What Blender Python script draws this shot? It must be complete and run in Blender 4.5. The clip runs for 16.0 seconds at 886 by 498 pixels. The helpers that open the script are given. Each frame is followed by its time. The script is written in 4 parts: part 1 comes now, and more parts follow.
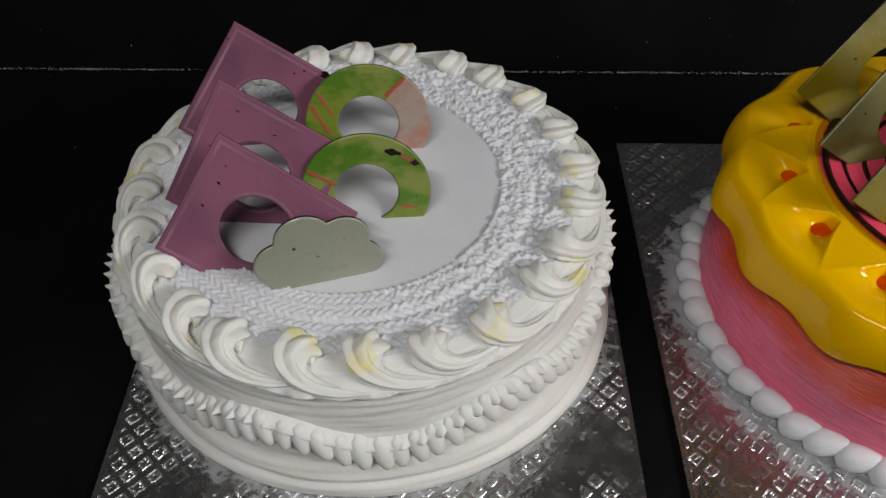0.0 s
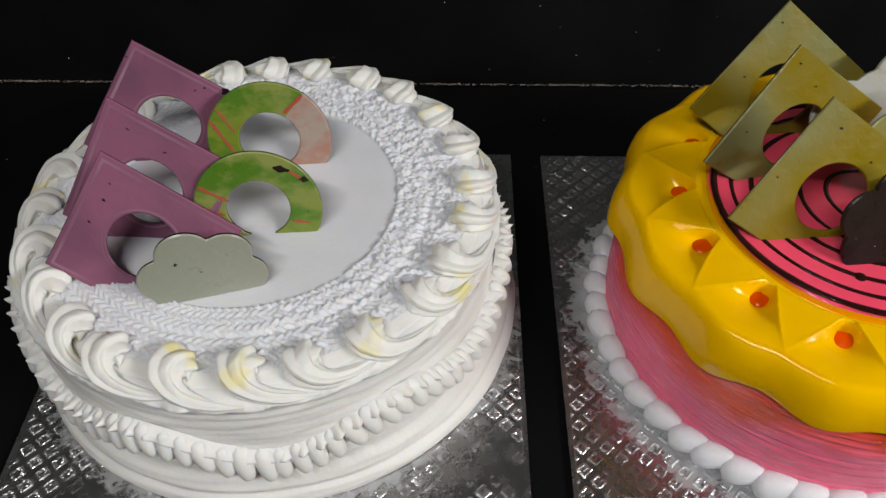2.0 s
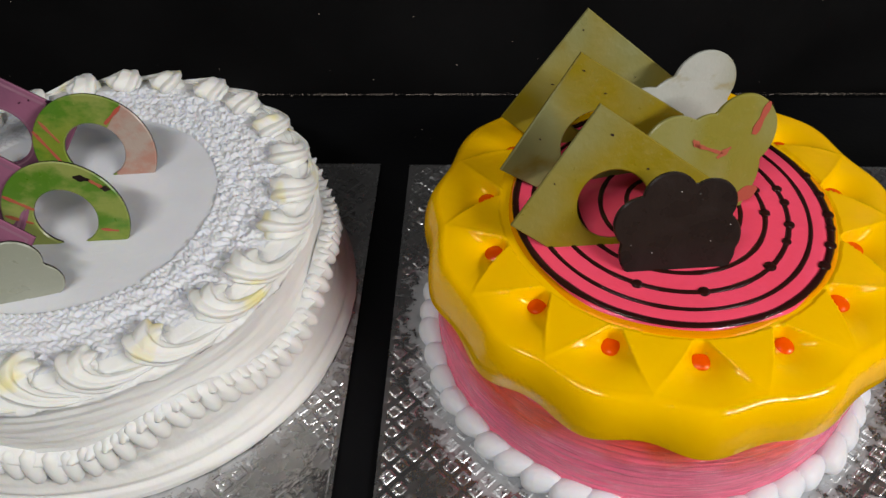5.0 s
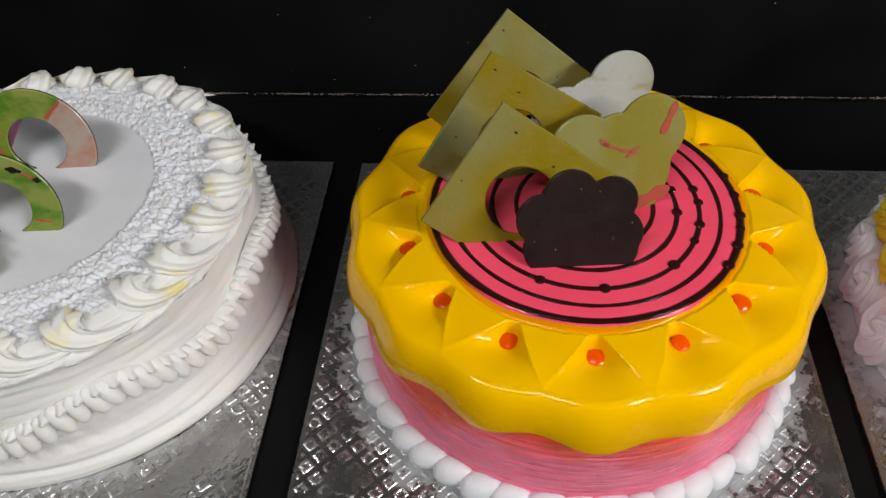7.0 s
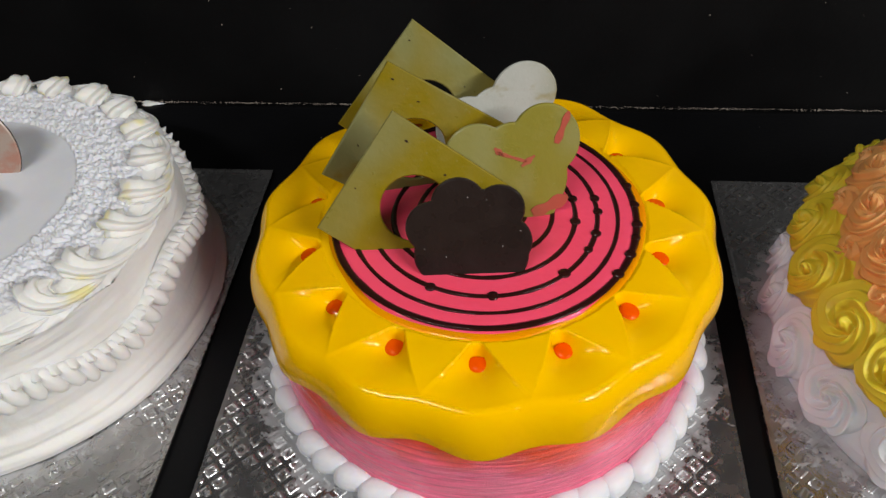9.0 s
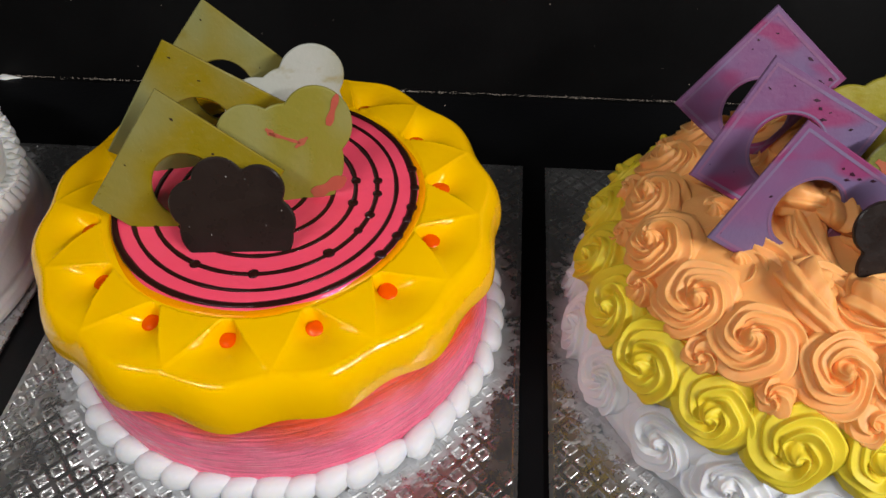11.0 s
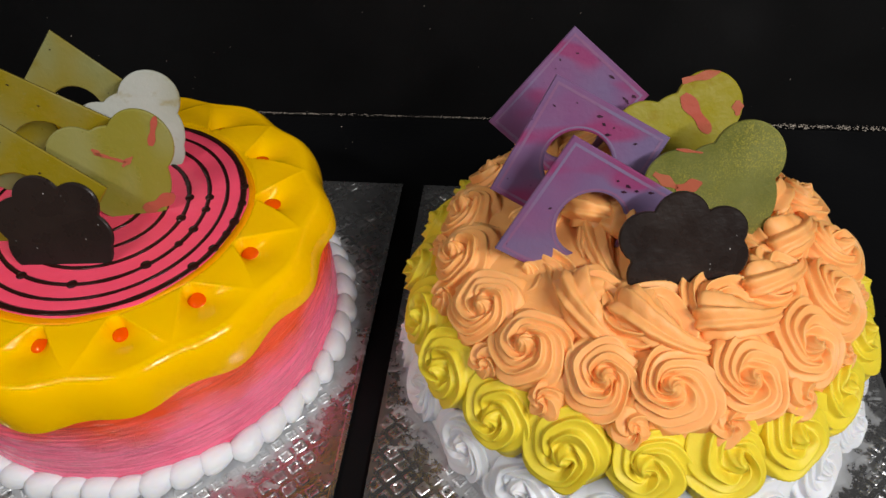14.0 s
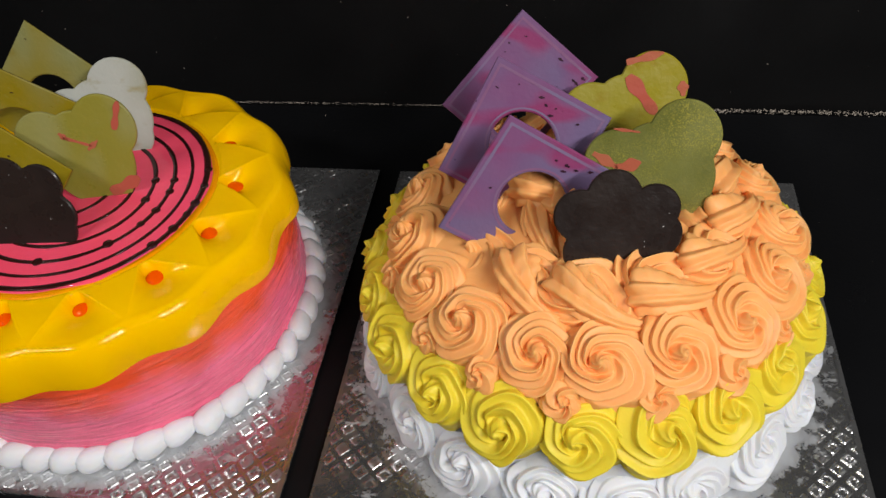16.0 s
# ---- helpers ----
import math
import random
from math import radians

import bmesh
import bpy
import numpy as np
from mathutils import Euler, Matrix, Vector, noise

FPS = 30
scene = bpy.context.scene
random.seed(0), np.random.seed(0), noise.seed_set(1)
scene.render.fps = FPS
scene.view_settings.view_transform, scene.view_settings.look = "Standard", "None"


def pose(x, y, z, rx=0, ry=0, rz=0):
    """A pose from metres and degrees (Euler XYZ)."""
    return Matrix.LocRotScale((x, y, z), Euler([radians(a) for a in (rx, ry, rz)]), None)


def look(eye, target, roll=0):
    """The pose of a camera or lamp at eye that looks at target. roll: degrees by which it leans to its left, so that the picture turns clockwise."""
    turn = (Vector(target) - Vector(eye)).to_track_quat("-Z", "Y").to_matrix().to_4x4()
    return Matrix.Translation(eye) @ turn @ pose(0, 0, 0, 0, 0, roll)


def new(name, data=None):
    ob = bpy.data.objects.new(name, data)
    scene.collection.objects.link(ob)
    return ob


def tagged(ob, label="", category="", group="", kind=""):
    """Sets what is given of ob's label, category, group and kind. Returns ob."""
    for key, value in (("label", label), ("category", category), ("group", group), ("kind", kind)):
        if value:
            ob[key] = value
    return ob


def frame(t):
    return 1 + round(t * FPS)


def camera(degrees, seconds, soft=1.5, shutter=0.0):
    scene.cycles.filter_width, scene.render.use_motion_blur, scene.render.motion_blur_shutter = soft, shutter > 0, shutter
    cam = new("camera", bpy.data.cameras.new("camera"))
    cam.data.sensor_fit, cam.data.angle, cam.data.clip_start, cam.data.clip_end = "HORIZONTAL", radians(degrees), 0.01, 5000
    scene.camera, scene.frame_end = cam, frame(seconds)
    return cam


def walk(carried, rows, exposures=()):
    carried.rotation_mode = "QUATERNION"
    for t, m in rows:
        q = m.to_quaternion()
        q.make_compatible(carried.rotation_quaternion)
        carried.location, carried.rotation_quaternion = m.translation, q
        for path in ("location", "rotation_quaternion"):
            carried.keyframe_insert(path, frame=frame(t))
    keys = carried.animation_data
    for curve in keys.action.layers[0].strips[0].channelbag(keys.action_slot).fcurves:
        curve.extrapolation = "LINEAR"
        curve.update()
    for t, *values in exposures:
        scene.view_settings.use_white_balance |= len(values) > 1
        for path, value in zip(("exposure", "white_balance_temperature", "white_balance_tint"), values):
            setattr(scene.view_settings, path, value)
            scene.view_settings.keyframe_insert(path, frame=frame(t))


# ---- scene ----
EXPOSURES = [(0, -0.33), (0.3, -0.10), (0.8, 0.0), (8.2, 0.0), (10.3, 0.05), (12.0, 0.03), (14.0, -0.06), (16, -0.06)]
cam = camera(59.4, 16.0, soft=1.45)
walk(cam, [
    (0, look((-0.1056, -0.3887, 0.3274), (-0.1078, -0.2542, 0.1794), -0.18)),
    (0.5, look((-0.0937, -0.3904, 0.3295), (-0.0963, -0.2557, 0.1817), -0.08)),
    (1, look((-0.0814, -0.3887, 0.3317), (-0.0839, -0.2536, 0.1842), 0.04)),
    (1.5, look((-0.0690, -0.3880, 0.3343), (-0.0720, -0.2532, 0.1867), -0.24)),
    (2, look((-0.0545, -0.3879, 0.3356), (-0.0577, -0.2529, 0.1880), -0.38)),
    (2.5, look((-0.0413, -0.3881, 0.3372), (-0.0452, -0.2529, 0.1899), -0.18)),
    (3, look((-0.0230, -0.3896, 0.3381), (-0.0294, -0.2541, 0.1911), -1.06)),
    (3.5, look((-0.0060, -0.3881, 0.3365), (-0.0132, -0.2523, 0.1898), -0.98)),
    (4, look((0.0126, -0.3879, 0.3363), (0.0080, -0.2510, 0.1906), -0.38)),
    (4.2, look((0.0211, -0.3879, 0.3358), (0.0155, -0.2508, 0.1902), -0.82)),
    (6.5, look((0.0857, -0.3893, 0.3349), (0.0701, -0.2533, 0.1890), -3.74)),
    (7, look((0.0980, -0.3924, 0.3353), (0.0814, -0.2553, 0.1906), -3.63)),
    (7.5, look((0.1128, -0.3945, 0.3348), (0.0952, -0.2567, 0.1909), -3.46)),
    (8, look((0.1283, -0.3934, 0.3349), (0.1069, -0.2546, 0.1924), -4.67)),
    (8.2, look((0.1326, -0.3938, 0.3337), (0.1102, -0.2551, 0.1914), -4.98)),
    (10.3, look((0.1818, -0.3867, 0.3347), (0.1724, -0.2481, 0.1908), -1.82)),
    (10.5, look((0.1906, -0.3872, 0.3329), (0.1828, -0.2503, 0.1873), -2.07)),
    (11, look((0.2370, -0.3901, 0.3349), (0.2243, -0.2534, 0.1894), -0.90)),
    (11.5, look((0.2600, -0.3945, 0.3397), (0.2423, -0.2568, 0.1957), -2.20)),
    (12, look((0.2819, -0.3961, 0.3419), (0.2629, -0.2568, 0.1996), -2.18)),
    (12.5, look((0.2976, -0.3988, 0.3397), (0.2792, -0.2596, 0.1973), -2.22)),
    (13, look((0.3125, -0.3997, 0.3412), (0.2924, -0.2607, 0.1988), -2.98)),
    (13.5, look((0.3257, -0.3991, 0.3417), (0.3048, -0.2590, 0.2005), -3.41)),
    (14, look((0.3406, -0.3963, 0.3414), (0.3186, -0.2563, 0.2002), -3.76)),
    (14.5, look((0.3505, -0.3979, 0.3403), (0.3273, -0.2574, 0.1998), -4.05)),
    (15, look((0.3657, -0.4004, 0.3423), (0.3401, -0.2617, 0.2005), -4.79)),
    (15.5, look((0.3767, -0.4020, 0.3385), (0.3502, -0.2638, 0.1964), -4.93)),
    (16, look((0.3812, -0.4028, 0.3393), (0.3506, -0.2645, 0.1980), -6.19)),
], EXPOSURES)


# ---- light: two ceiling tubes of the shop, and the room's bounce ----
world = bpy.data.worlds.new("room_dusk")
scene.world = world
world.use_nodes = True
world.node_tree.nodes["Background"].inputs[0].default_value = (0.75, 0.85, 1.0, 1)
world.node_tree.nodes["Background"].inputs[1].default_value = 0.05


def tube(eye, target, length, width, watts, colour):
    lamp = bpy.data.lights.new("ceiling_tube_lamp", "AREA")
    lamp.shape, lamp.size, lamp.size_y = "RECTANGLE", length, width
    lamp.energy, lamp.color = watts, colour
    ob = new("ceiling_tube_lamp", lamp)
    ob.matrix_world = look(eye, target)
    return ob


tube((-0.30, -0.72, 0.98), (-0.05, -0.12, 0.05), 0.6, 0.05, 5.25, (1.0, 0.985, 0.96))
tube((0.96, -0.76, 0.80), (0.20, -0.12, 0.05), 0.6, 0.05, 12.6, (1.0, 0.985, 0.96))


# ---- materials ----
class Nodes:
    """A material's node tree, with the surface's own (object) coordinates at hand."""

    def __init__(self, name, rough=0.5, metal=0.0, coat=0.0, specular=0.5):
        self.m = bpy.data.materials.new(name)
        self.m.use_nodes = True
        self.t = self.m.node_tree
        self.b = self.t.nodes["Principled BSDF"]
        self.b.inputs["Roughness"].default_value = rough
        self.b.inputs["Metallic"].default_value = metal
        self.b.inputs["Coat Weight"].default_value = coat
        self.b.inputs["Coat Roughness"].default_value = 0.04
        self.b.inputs["Specular IOR Level"].default_value = specular
        self.xyz = self.t.nodes.new("ShaderNodeTexCoord").outputs["Object"]

    def link(self, a, b):
        self.t.links.new(a, b)
        return self

    def spread(self):
        """Moves the pattern by each object's random number."""
        info = self.t.nodes.new("ShaderNodeObjectInfo")
        add = self.t.nodes.new("ShaderNodeVectorMath")
        add.operation = "ADD"
        self.link(self.xyz, add.inputs[0]).link(info.outputs["Random"], add.inputs[1])
        self.xyz = add.outputs[0]
        return self

    def noise(self, scale, detail=4, rough=0.55, stretch=None):
        n = self.t.nodes.new("ShaderNodeTexNoise")
        n.inputs["Scale"].default_value, n.inputs["Detail"].default_value, n.inputs["Roughness"].default_value = scale, detail, rough
        at = self.xyz
        if stretch:
            s = self.t.nodes.new("ShaderNodeMapping")
            s.inputs["Scale"].default_value = stretch
            self.link(at, s.inputs["Vector"])
            at = s.outputs[0]
        self.link(at, n.inputs["Vector"])
        return n.outputs["Fac"]

    def cells(self, scale):
        n = self.t.nodes.new("ShaderNodeTexVoronoi")
        n.inputs["Scale"].default_value = scale
        self.link(self.xyz, n.inputs["Vector"])
        return n.outputs["Distance"]

    def axis(self, which):
        s = self.t.nodes.new("ShaderNodeSeparateXYZ")
        self.link(self.xyz, s.inputs[0])
        return s.outputs[which]

    def ramp(self, value, *stops):
        """stops: (position, grey or colour)."""
        r = self.t.nodes.new("ShaderNodeValToRGB").color_ramp
        node = self.t.nodes[-1]
        while len(r.elements) < len(stops):
            r.elements.new(0.5)
        for e, (p, c) in zip(r.elements, stops):
            e.position = p
            e.color = (*c, 1) if isinstance(c, tuple) else (c, c, c, 1)
        self.link(value, node.inputs[0])
        return node.outputs[0]

    def span(self, value, low, high):
        n = self.t.nodes.new("ShaderNodeMapRange")
        n.inputs[1].default_value, n.inputs[2].default_value = low, high
        self.link(value, n.inputs[0])
        return n.outputs[0]

    def math(self, op, a, b):
        n = self.t.nodes.new("ShaderNodeMath")
        n.operation = op
        for k, v in enumerate((a, b)):
            if isinstance(v, (int, float)):
                n.inputs[k].default_value = v
            else:
                self.link(v, n.inputs[k])
        return n.outputs[0]

    def mix(self, fac, a, b):
        n = self.t.nodes.new("ShaderNodeMix")
        n.data_type = "RGBA"
        for k, v in ((6, a), (7, b)):
            if isinstance(v, tuple):
                n.inputs[k].default_value = (*v, 1)
            else:
                self.link(v, n.inputs[k])
        if isinstance(fac, (int, float)):
            n.inputs[0].default_value = fac
        else:
            self.link(fac, n.inputs[0])
        return n.outputs[2]

    def colour(self, c):
        if isinstance(c, tuple):
            self.b.inputs["Base Color"].default_value = (*c, 1)
        else:
            self.link(c, self.b.inputs["Base Color"])
        return self

    def gloss(self, value):
        self.link(value, self.b.inputs["Roughness"])
        return self

    def bump(self, value, height):
        n = self.t.nodes.new("ShaderNodeBump")
        n.inputs["Distance"].default_value, n.inputs["Strength"].default_value = height, 1.0
        self.link(value, n.inputs["Height"])
        for to in ("Normal", "Coat Normal"):
            self.link(n.outputs[0], self.b.inputs[to])
        return self


def tone(c, k):
    return tuple(min(1.0, v * k) for v in c)


def cream(name, colour, stain=None, stain_at=0.62, rough=0.5):
    n = Nodes(name, rough, specular=0.35).spread()
    base = n.mix(n.noise(55, 3), tone(colour, 0.93), tone(colour, 1.04))
    if stain:
        base = n.mix(n.ramp(n.noise(48, 2), (stain_at, 0.0), (stain_at + 0.12, 0.75)), base, stain)
    n.colour(base)
    n.b.inputs["Subsurface Weight"].default_value = 0.35
    n.b.inputs["Subsurface Radius"].default_value = (0.004, 0.003, 0.002)
    n.b.inputs["Subsurface Scale"].default_value = 1.0
    return n.bump(n.noise(380, 3, 0.5), 0.00022).m


def chocolate(name, a, b, speck, speck_amount=0.08, rough=0.38, blush=None, grain=0.0):
    """Coloured compound chocolate: two blended tones, dark flecks, a faint cast grain."""
    n = Nodes(name, rough, specular=0.3).spread()
    base = n.mix(n.ramp(n.noise(26, 2, 0.4), (0.38, 0.0), (0.62, 1.0)), a, b)
    if blush:
        base = n.mix(n.ramp(n.noise(30, 1, 0.3, (1.0, 1.0, 2.2)), (0.55, 0.0), (0.66, 0.85)), base, blush)
    if grain:
        base = n.mix(n.ramp(n.noise(1300, 3), (0.5, 0.0), (0.8, grain)), base, tone(a, 1.9))
    base = n.mix(n.math("MULTIPLY", n.ramp(n.cells(150), (speck_amount, 1.0), (speck_amount + 0.05, 0.0)), n.ramp(n.noise(30, 2), (0.5, 0.0), (0.56, 1.0))), base, speck)
    n.colour(base)
    n.gloss(n.ramp(n.noise(90, 3), (0.3, rough - 0.1), (0.7, rough + 0.14)))
    return n.bump(n.noise(260, 3), 0.0003).m


def black_board(name, rough, tint):
    n = Nodes(name, rough, specular=0.17)
    base = n.mix(n.noise(9, 4), tone(tint, 0.7), tone(tint, 1.35))
    dust = n.ramp(n.noise(420, 3, 0.7), (0.70, 0.0), (0.80, 0.16))
    base = n.mix(dust, base, (0.22, 0.2, 0.19))
    n.colour(base)
    n.gloss(n.ramp(n.noise(14, 5), (0.3, rough - 0.06), (0.75, rough + 0.2)))
    return n.bump(n.noise(300, 2), 0.0001).m


def foil(name, centre, radius):
    """Embossed silver board, with cream smeared off the spatula round the cake's foot."""
    n = Nodes(name, 0.3, metal=1.0)
    dull = n.mix(n.noise(40, 4), (0.40, 0.395, 0.395), (0.56, 0.555, 0.555))
    away = n.t.nodes.new("ShaderNodeVectorMath")
    away.operation = "DISTANCE"
    away.inputs[1].default_value = (*centre, 0.003)
    n.link(n.xyz, away.inputs[0])
    near = n.span(away.outputs["Value"], radius + 0.028, radius - 0.006)
    smear = n.math("ADD", n.math("MULTIPLY", near, 0.46), n.math("MULTIPLY", n.noise(130, 8, 0.75), 0.80))
    fat = n.ramp(smear, (0.68, 0.06), (0.72, 0.40), (0.92, 0.70))
    wipe = n.ramp(n.noise(120, 6, 0.72, (0.5, 1.6, 1.0)), (0.62, 0.0), (0.66, 0.45))
    fat = n.math("MAXIMUM", fat, wipe)
    n.colour(n.mix(fat, dull, (0.58, 0.60, 0.63)))
    n.link(n.math("SUBTRACT", 1.0, fat), n.b.inputs["Metallic"])
    pressed = n.span(n.axis(2), 0.0025, 0.0029)
    n.gloss(n.math("ADD", n.math("ADD", n.math("MULTIPLY", pressed, 0.12), n.ramp(n.noise(110, 5), (0.3, 0.16), (0.7, 0.31))), n.math("MULTIPLY", fat, 0.26)))
    return n.bump(n.noise(320, 3), 0.00025).m


def glaze(name, colour, deep):
    """Wet mirror glaze: clear, even, thicker and deeper here and there."""
    n = Nodes(name, 0.08, specular=0.28)
    n.colour(n.mix(n.noise(24, 3), colour, deep))
    n.b.inputs["Subsurface Weight"].default_value = 0.1
    n.b.inputs["Subsurface Radius"].default_value = (0.005, 0.003, 0.001)
    n.b.inputs["Subsurface Scale"].default_value = 1.0
    return n.bump(n.noise(60, 3), 0.0008).m


M = {
    "shelf": black_board("black_laminate", 0.32, (0.0042, 0.0043, 0.005)),
    "back": black_board("black_back_panel", 0.42, (0.0046, 0.0045, 0.0047)),
    "plaster": Nodes("plaster", 0.8).colour((0.22, 0.215, 0.21)).m,
    "white": cream("white_cream", (0.82, 0.81, 0.785)),
    "rim": cream("white_cream_with_yellow", (0.83, 0.82, 0.785), (0.84, 0.74, 0.26), 0.575),
    # lilac: on the white cake's top, cool overhead light is tinted into the cream
    "lilac": cream("cool_white_cream", (0.745, 0.75, 0.785)),
    "orange": cream("orange_cream", (0.91, 0.42, 0.138), (0.90, 0.33, 0.07), 0.62),
    "yellow": cream("lemon_cream", (0.78, 0.61, 0.04), (0.72, 0.52, 0.012), 0.6),
    "glaze": glaze("yellow_glaze", (0.97, 0.54, 0.0), (0.92, 0.485, 0.0)),
    "pink": glaze("pink_glaze", (0.97, 0.095, 0.185), (0.93, 0.070, 0.125)),
    "drop": glaze("orange_gel", (0.85, 0.10, 0.0), (0.75, 0.07, 0.0)),
    "seep": glaze("orange_glaze", (0.86, 0.24, 0.0), (0.86, 0.36, 0.0)),
    "syrup": glaze("chocolate_syrup", (0.022, 0.006, 0.005), (0.03, 0.008, 0.006)),
    # plum: lighter and darker tones imitate the uneven sheen on the squares
    "plum": chocolate("plum_chocolate", (0.285, 0.105, 0.175), (0.185, 0.078, 0.130), (0.03, 0.012, 0.02), 0.04),
    "violet": chocolate("violet_chocolate", (0.155, 0.108, 0.215), (0.20, 0.072, 0.175), (0.04, 0.012, 0.04), 0.03, blush=(0.25, 0.035, 0.12)),
    "red": chocolate("red_streak", (0.42, 0.085, 0.055), (0.40, 0.12, 0.06), (0.3, 0.05, 0.04)),
    "dark": chocolate("dark_chocolate", (0.016, 0.011, 0.010), (0.022, 0.015, 0.013), (0.10, 0.095, 0.09), 0.02, rough=0.3),
    "crumb_pale": Nodes("sugar_specks", 0.4).colour((0.45, 0.44, 0.43)).m,
    "crumb": Nodes("crumbs", 0.8).colour((0.36, 0.31, 0.26)).m,
}


def sprayed_pink():
    """The pink coat of the cake's side, orange-red under the overhang."""
    n = Nodes("sprayed_pink_cream", 0.3, specular=0.5, coat=0.3)
    high = n.math("ADD", n.axis(2), n.math("MULTIPLY", n.math("SUBTRACT", n.noise(20, 4), 0.5), 0.05))
    pink = n.mix(n.noise(36, 4), (1.0, 0.12, 0.25), (1.0, 0.23, 0.36))
    n.colour(n.mix(n.span(high, 0.037, 0.055), pink, (1.0, 0.10, 0.03)))
    combed = n.math("MULTIPLY", n.noise(26, 5, 0.7, (1, 1, 42)), n.ramp(n.noise(22, 2), (0.42, 0.15), (0.60, 1.0)))
    n.gloss(n.ramp(n.noise(60, 4, 0.6, (1, 1, 14)), (0.35, 0.10), (0.65, 0.30)))
    return n.bump(combed, 0.0013).m


M["sprayed"] = sprayed_pink()


def marbled(name, base, patch, pale, amount):
    """Marbled compound chocolate: smeared patches of two other colours over the base."""
    n = Nodes(name, 0.36, specular=0.65).spread()
    c = n.mix(n.ramp(n.noise(20, 2, 0.45, (1.0, 1.0, 0.7)), (0.40, 0.0), (0.62, 0.95)), base, pale)
    c = n.mix(n.ramp(n.noise(52, 4, 0.6, (0.8, 1.0, 1.3)), (amount - 0.04, 0.0), (amount + 0.11, 0.9)), c, patch)
    c = n.mix(n.ramp(n.noise(600, 3, 0.6), (0.62, 0.0), (0.75, 0.35)), c, tone(pale, 1.2))
    n.colour(c)
    n.gloss(n.ramp(n.noise(90, 3), (0.3, 0.26), (0.7, 0.5)))
    return n.bump(n.noise(260, 3), 0.0003).m


# olive: the pale grey-green tone is reflected sheen painted in with the marbling
M["olive"] = marbled("olive_marbled_chocolate", (0.245, 0.180, 0.005), (0.19, 0.135, 0.004), (0.225, 0.225, 0.092), 0.66)
M["gold"] = marbled("gold_green_marbled_chocolate", (0.25, 0.22, 0.03), (0.19, 0.185, 0.03), (0.30, 0.295, 0.14), 0.60)
M["mustard"] = marbled("mustard_marbled_chocolate", (0.30, 0.235, 0.006), (0.25, 0.17, 0.008), (0.29, 0.25, 0.025), 0.62)
M["pale"] = marbled("pale_marbled_chocolate", (0.34, 0.345, 0.27), (0.29, 0.24, 0.09), (0.44, 0.45, 0.41), 0.55)
M["sage"] = marbled("sage_chocolate", (0.29, 0.305, 0.235), (0.26, 0.28, 0.20), (0.33, 0.335, 0.27), 0.60)
M["green"] = marbled("green_marbled_chocolate", (0.185, 0.245, 0.022), (0.065, 0.185, 0.008), (0.26, 0.295, 0.075), 0.50)
M["coral"] = marbled("coral_marbled_chocolate", (0.41, 0.32, 0.27), (0.42, 0.20, 0.15), (0.39, 0.36, 0.28), 0.48)


def grained():
    """Olive chocolate dusted with fine gold grains, thick in the middle of a patch."""
    n = Nodes("grained_olive_chocolate", 0.4, specular=0.4).spread()
    c = n.mix(n.ramp(n.noise(28, 3), (0.40, 0.0), (0.62, 1.0)), (0.125, 0.130, 0.028), (0.175, 0.180, 0.050))
    grains = n.math("MULTIPLY", n.ramp(n.noise(1700, 4, 0.65), (0.48, 0.0), (0.66, 0.75)), n.ramp(n.noise(36, 3), (0.40, 0.15), (0.60, 1.0)))
    n.colour(n.mix(grains, c, (0.40, 0.34, 0.05)))
    n.gloss(n.ramp(n.noise(90, 3), (0.3, 0.30), (0.7, 0.52)))
    return n.bump(n.noise(600, 3), 0.0002).m


M["grained"] = grained()


# ---- mesh helpers ----
def mesh(name, verts, faces, material, smooth=True):
    me = bpy.data.meshes.new(name)
    me.from_pydata([tuple(v) for v in verts], [], faces)
    me.materials.append(material)
    me.polygons.foreach_set("use_smooth", [smooth] * len(me.polygons))
    me.update()
    return me


def part(name, data, parent, label="", m=None):
    ob = new(name, data)
    ob.parent = parent
    if m is not None:
        ob.matrix_basis = m
    return tagged(ob, label) if label else ob


def thing(name, label, category, group="", m=None, data=None, kind=""):
    ob = new(name, data)
    if m is not None:
        ob.matrix_basis = m
    return tagged(ob, label, category, group, kind)


def grid(nu, nv, closed):
    """Faces of a grid of nv rows of nu points, each row closed round or not."""
    last = nu if closed else nu - 1
    return [(j * nu + i, j * nu + (i + 1) % nu, (j + 1) * nu + (i + 1) % nu, (j + 1) * nu + i) for j in range(nv - 1) for i in range(last)]


def box(name, x0, x1, y0, y1, z0, z1, material, bevel=0.0):
    bm = bmesh.new()
    bmesh.ops.create_cube(bm, size=1, matrix=Matrix.Translation(((x0 + x1) / 2, (y0 + y1) / 2, (z0 + z1) / 2)) @ Matrix.Diagonal((x1 - x0, y1 - y0, z1 - z0, 1)))
    if bevel:
        bmesh.ops.bevel(bm, geom=bm.edges[:], offset=bevel, segments=2, affect="EDGES")
    me = bpy.data.meshes.new(name)
    bm.to_mesh(me)
    bm.free()
    me.materials.append(material)
    return me


def fbm(x, y, z=0.0, octaves=3):
    return noise.fractal((x, y, z), 1.0, 2.0, octaves)


def peak(f, at=0.6):
    """A sharp cream ridge with hollow flanks, its crest at the given part of its width."""
    f = f - np.floor(f)
    return np.where(f < at, f / at, (1 - f) / (1 - at)) ** 1.35


def smooth01(x):
    x = np.clip(x, 0, 1)
    return x * x * (3 - 2 * x)


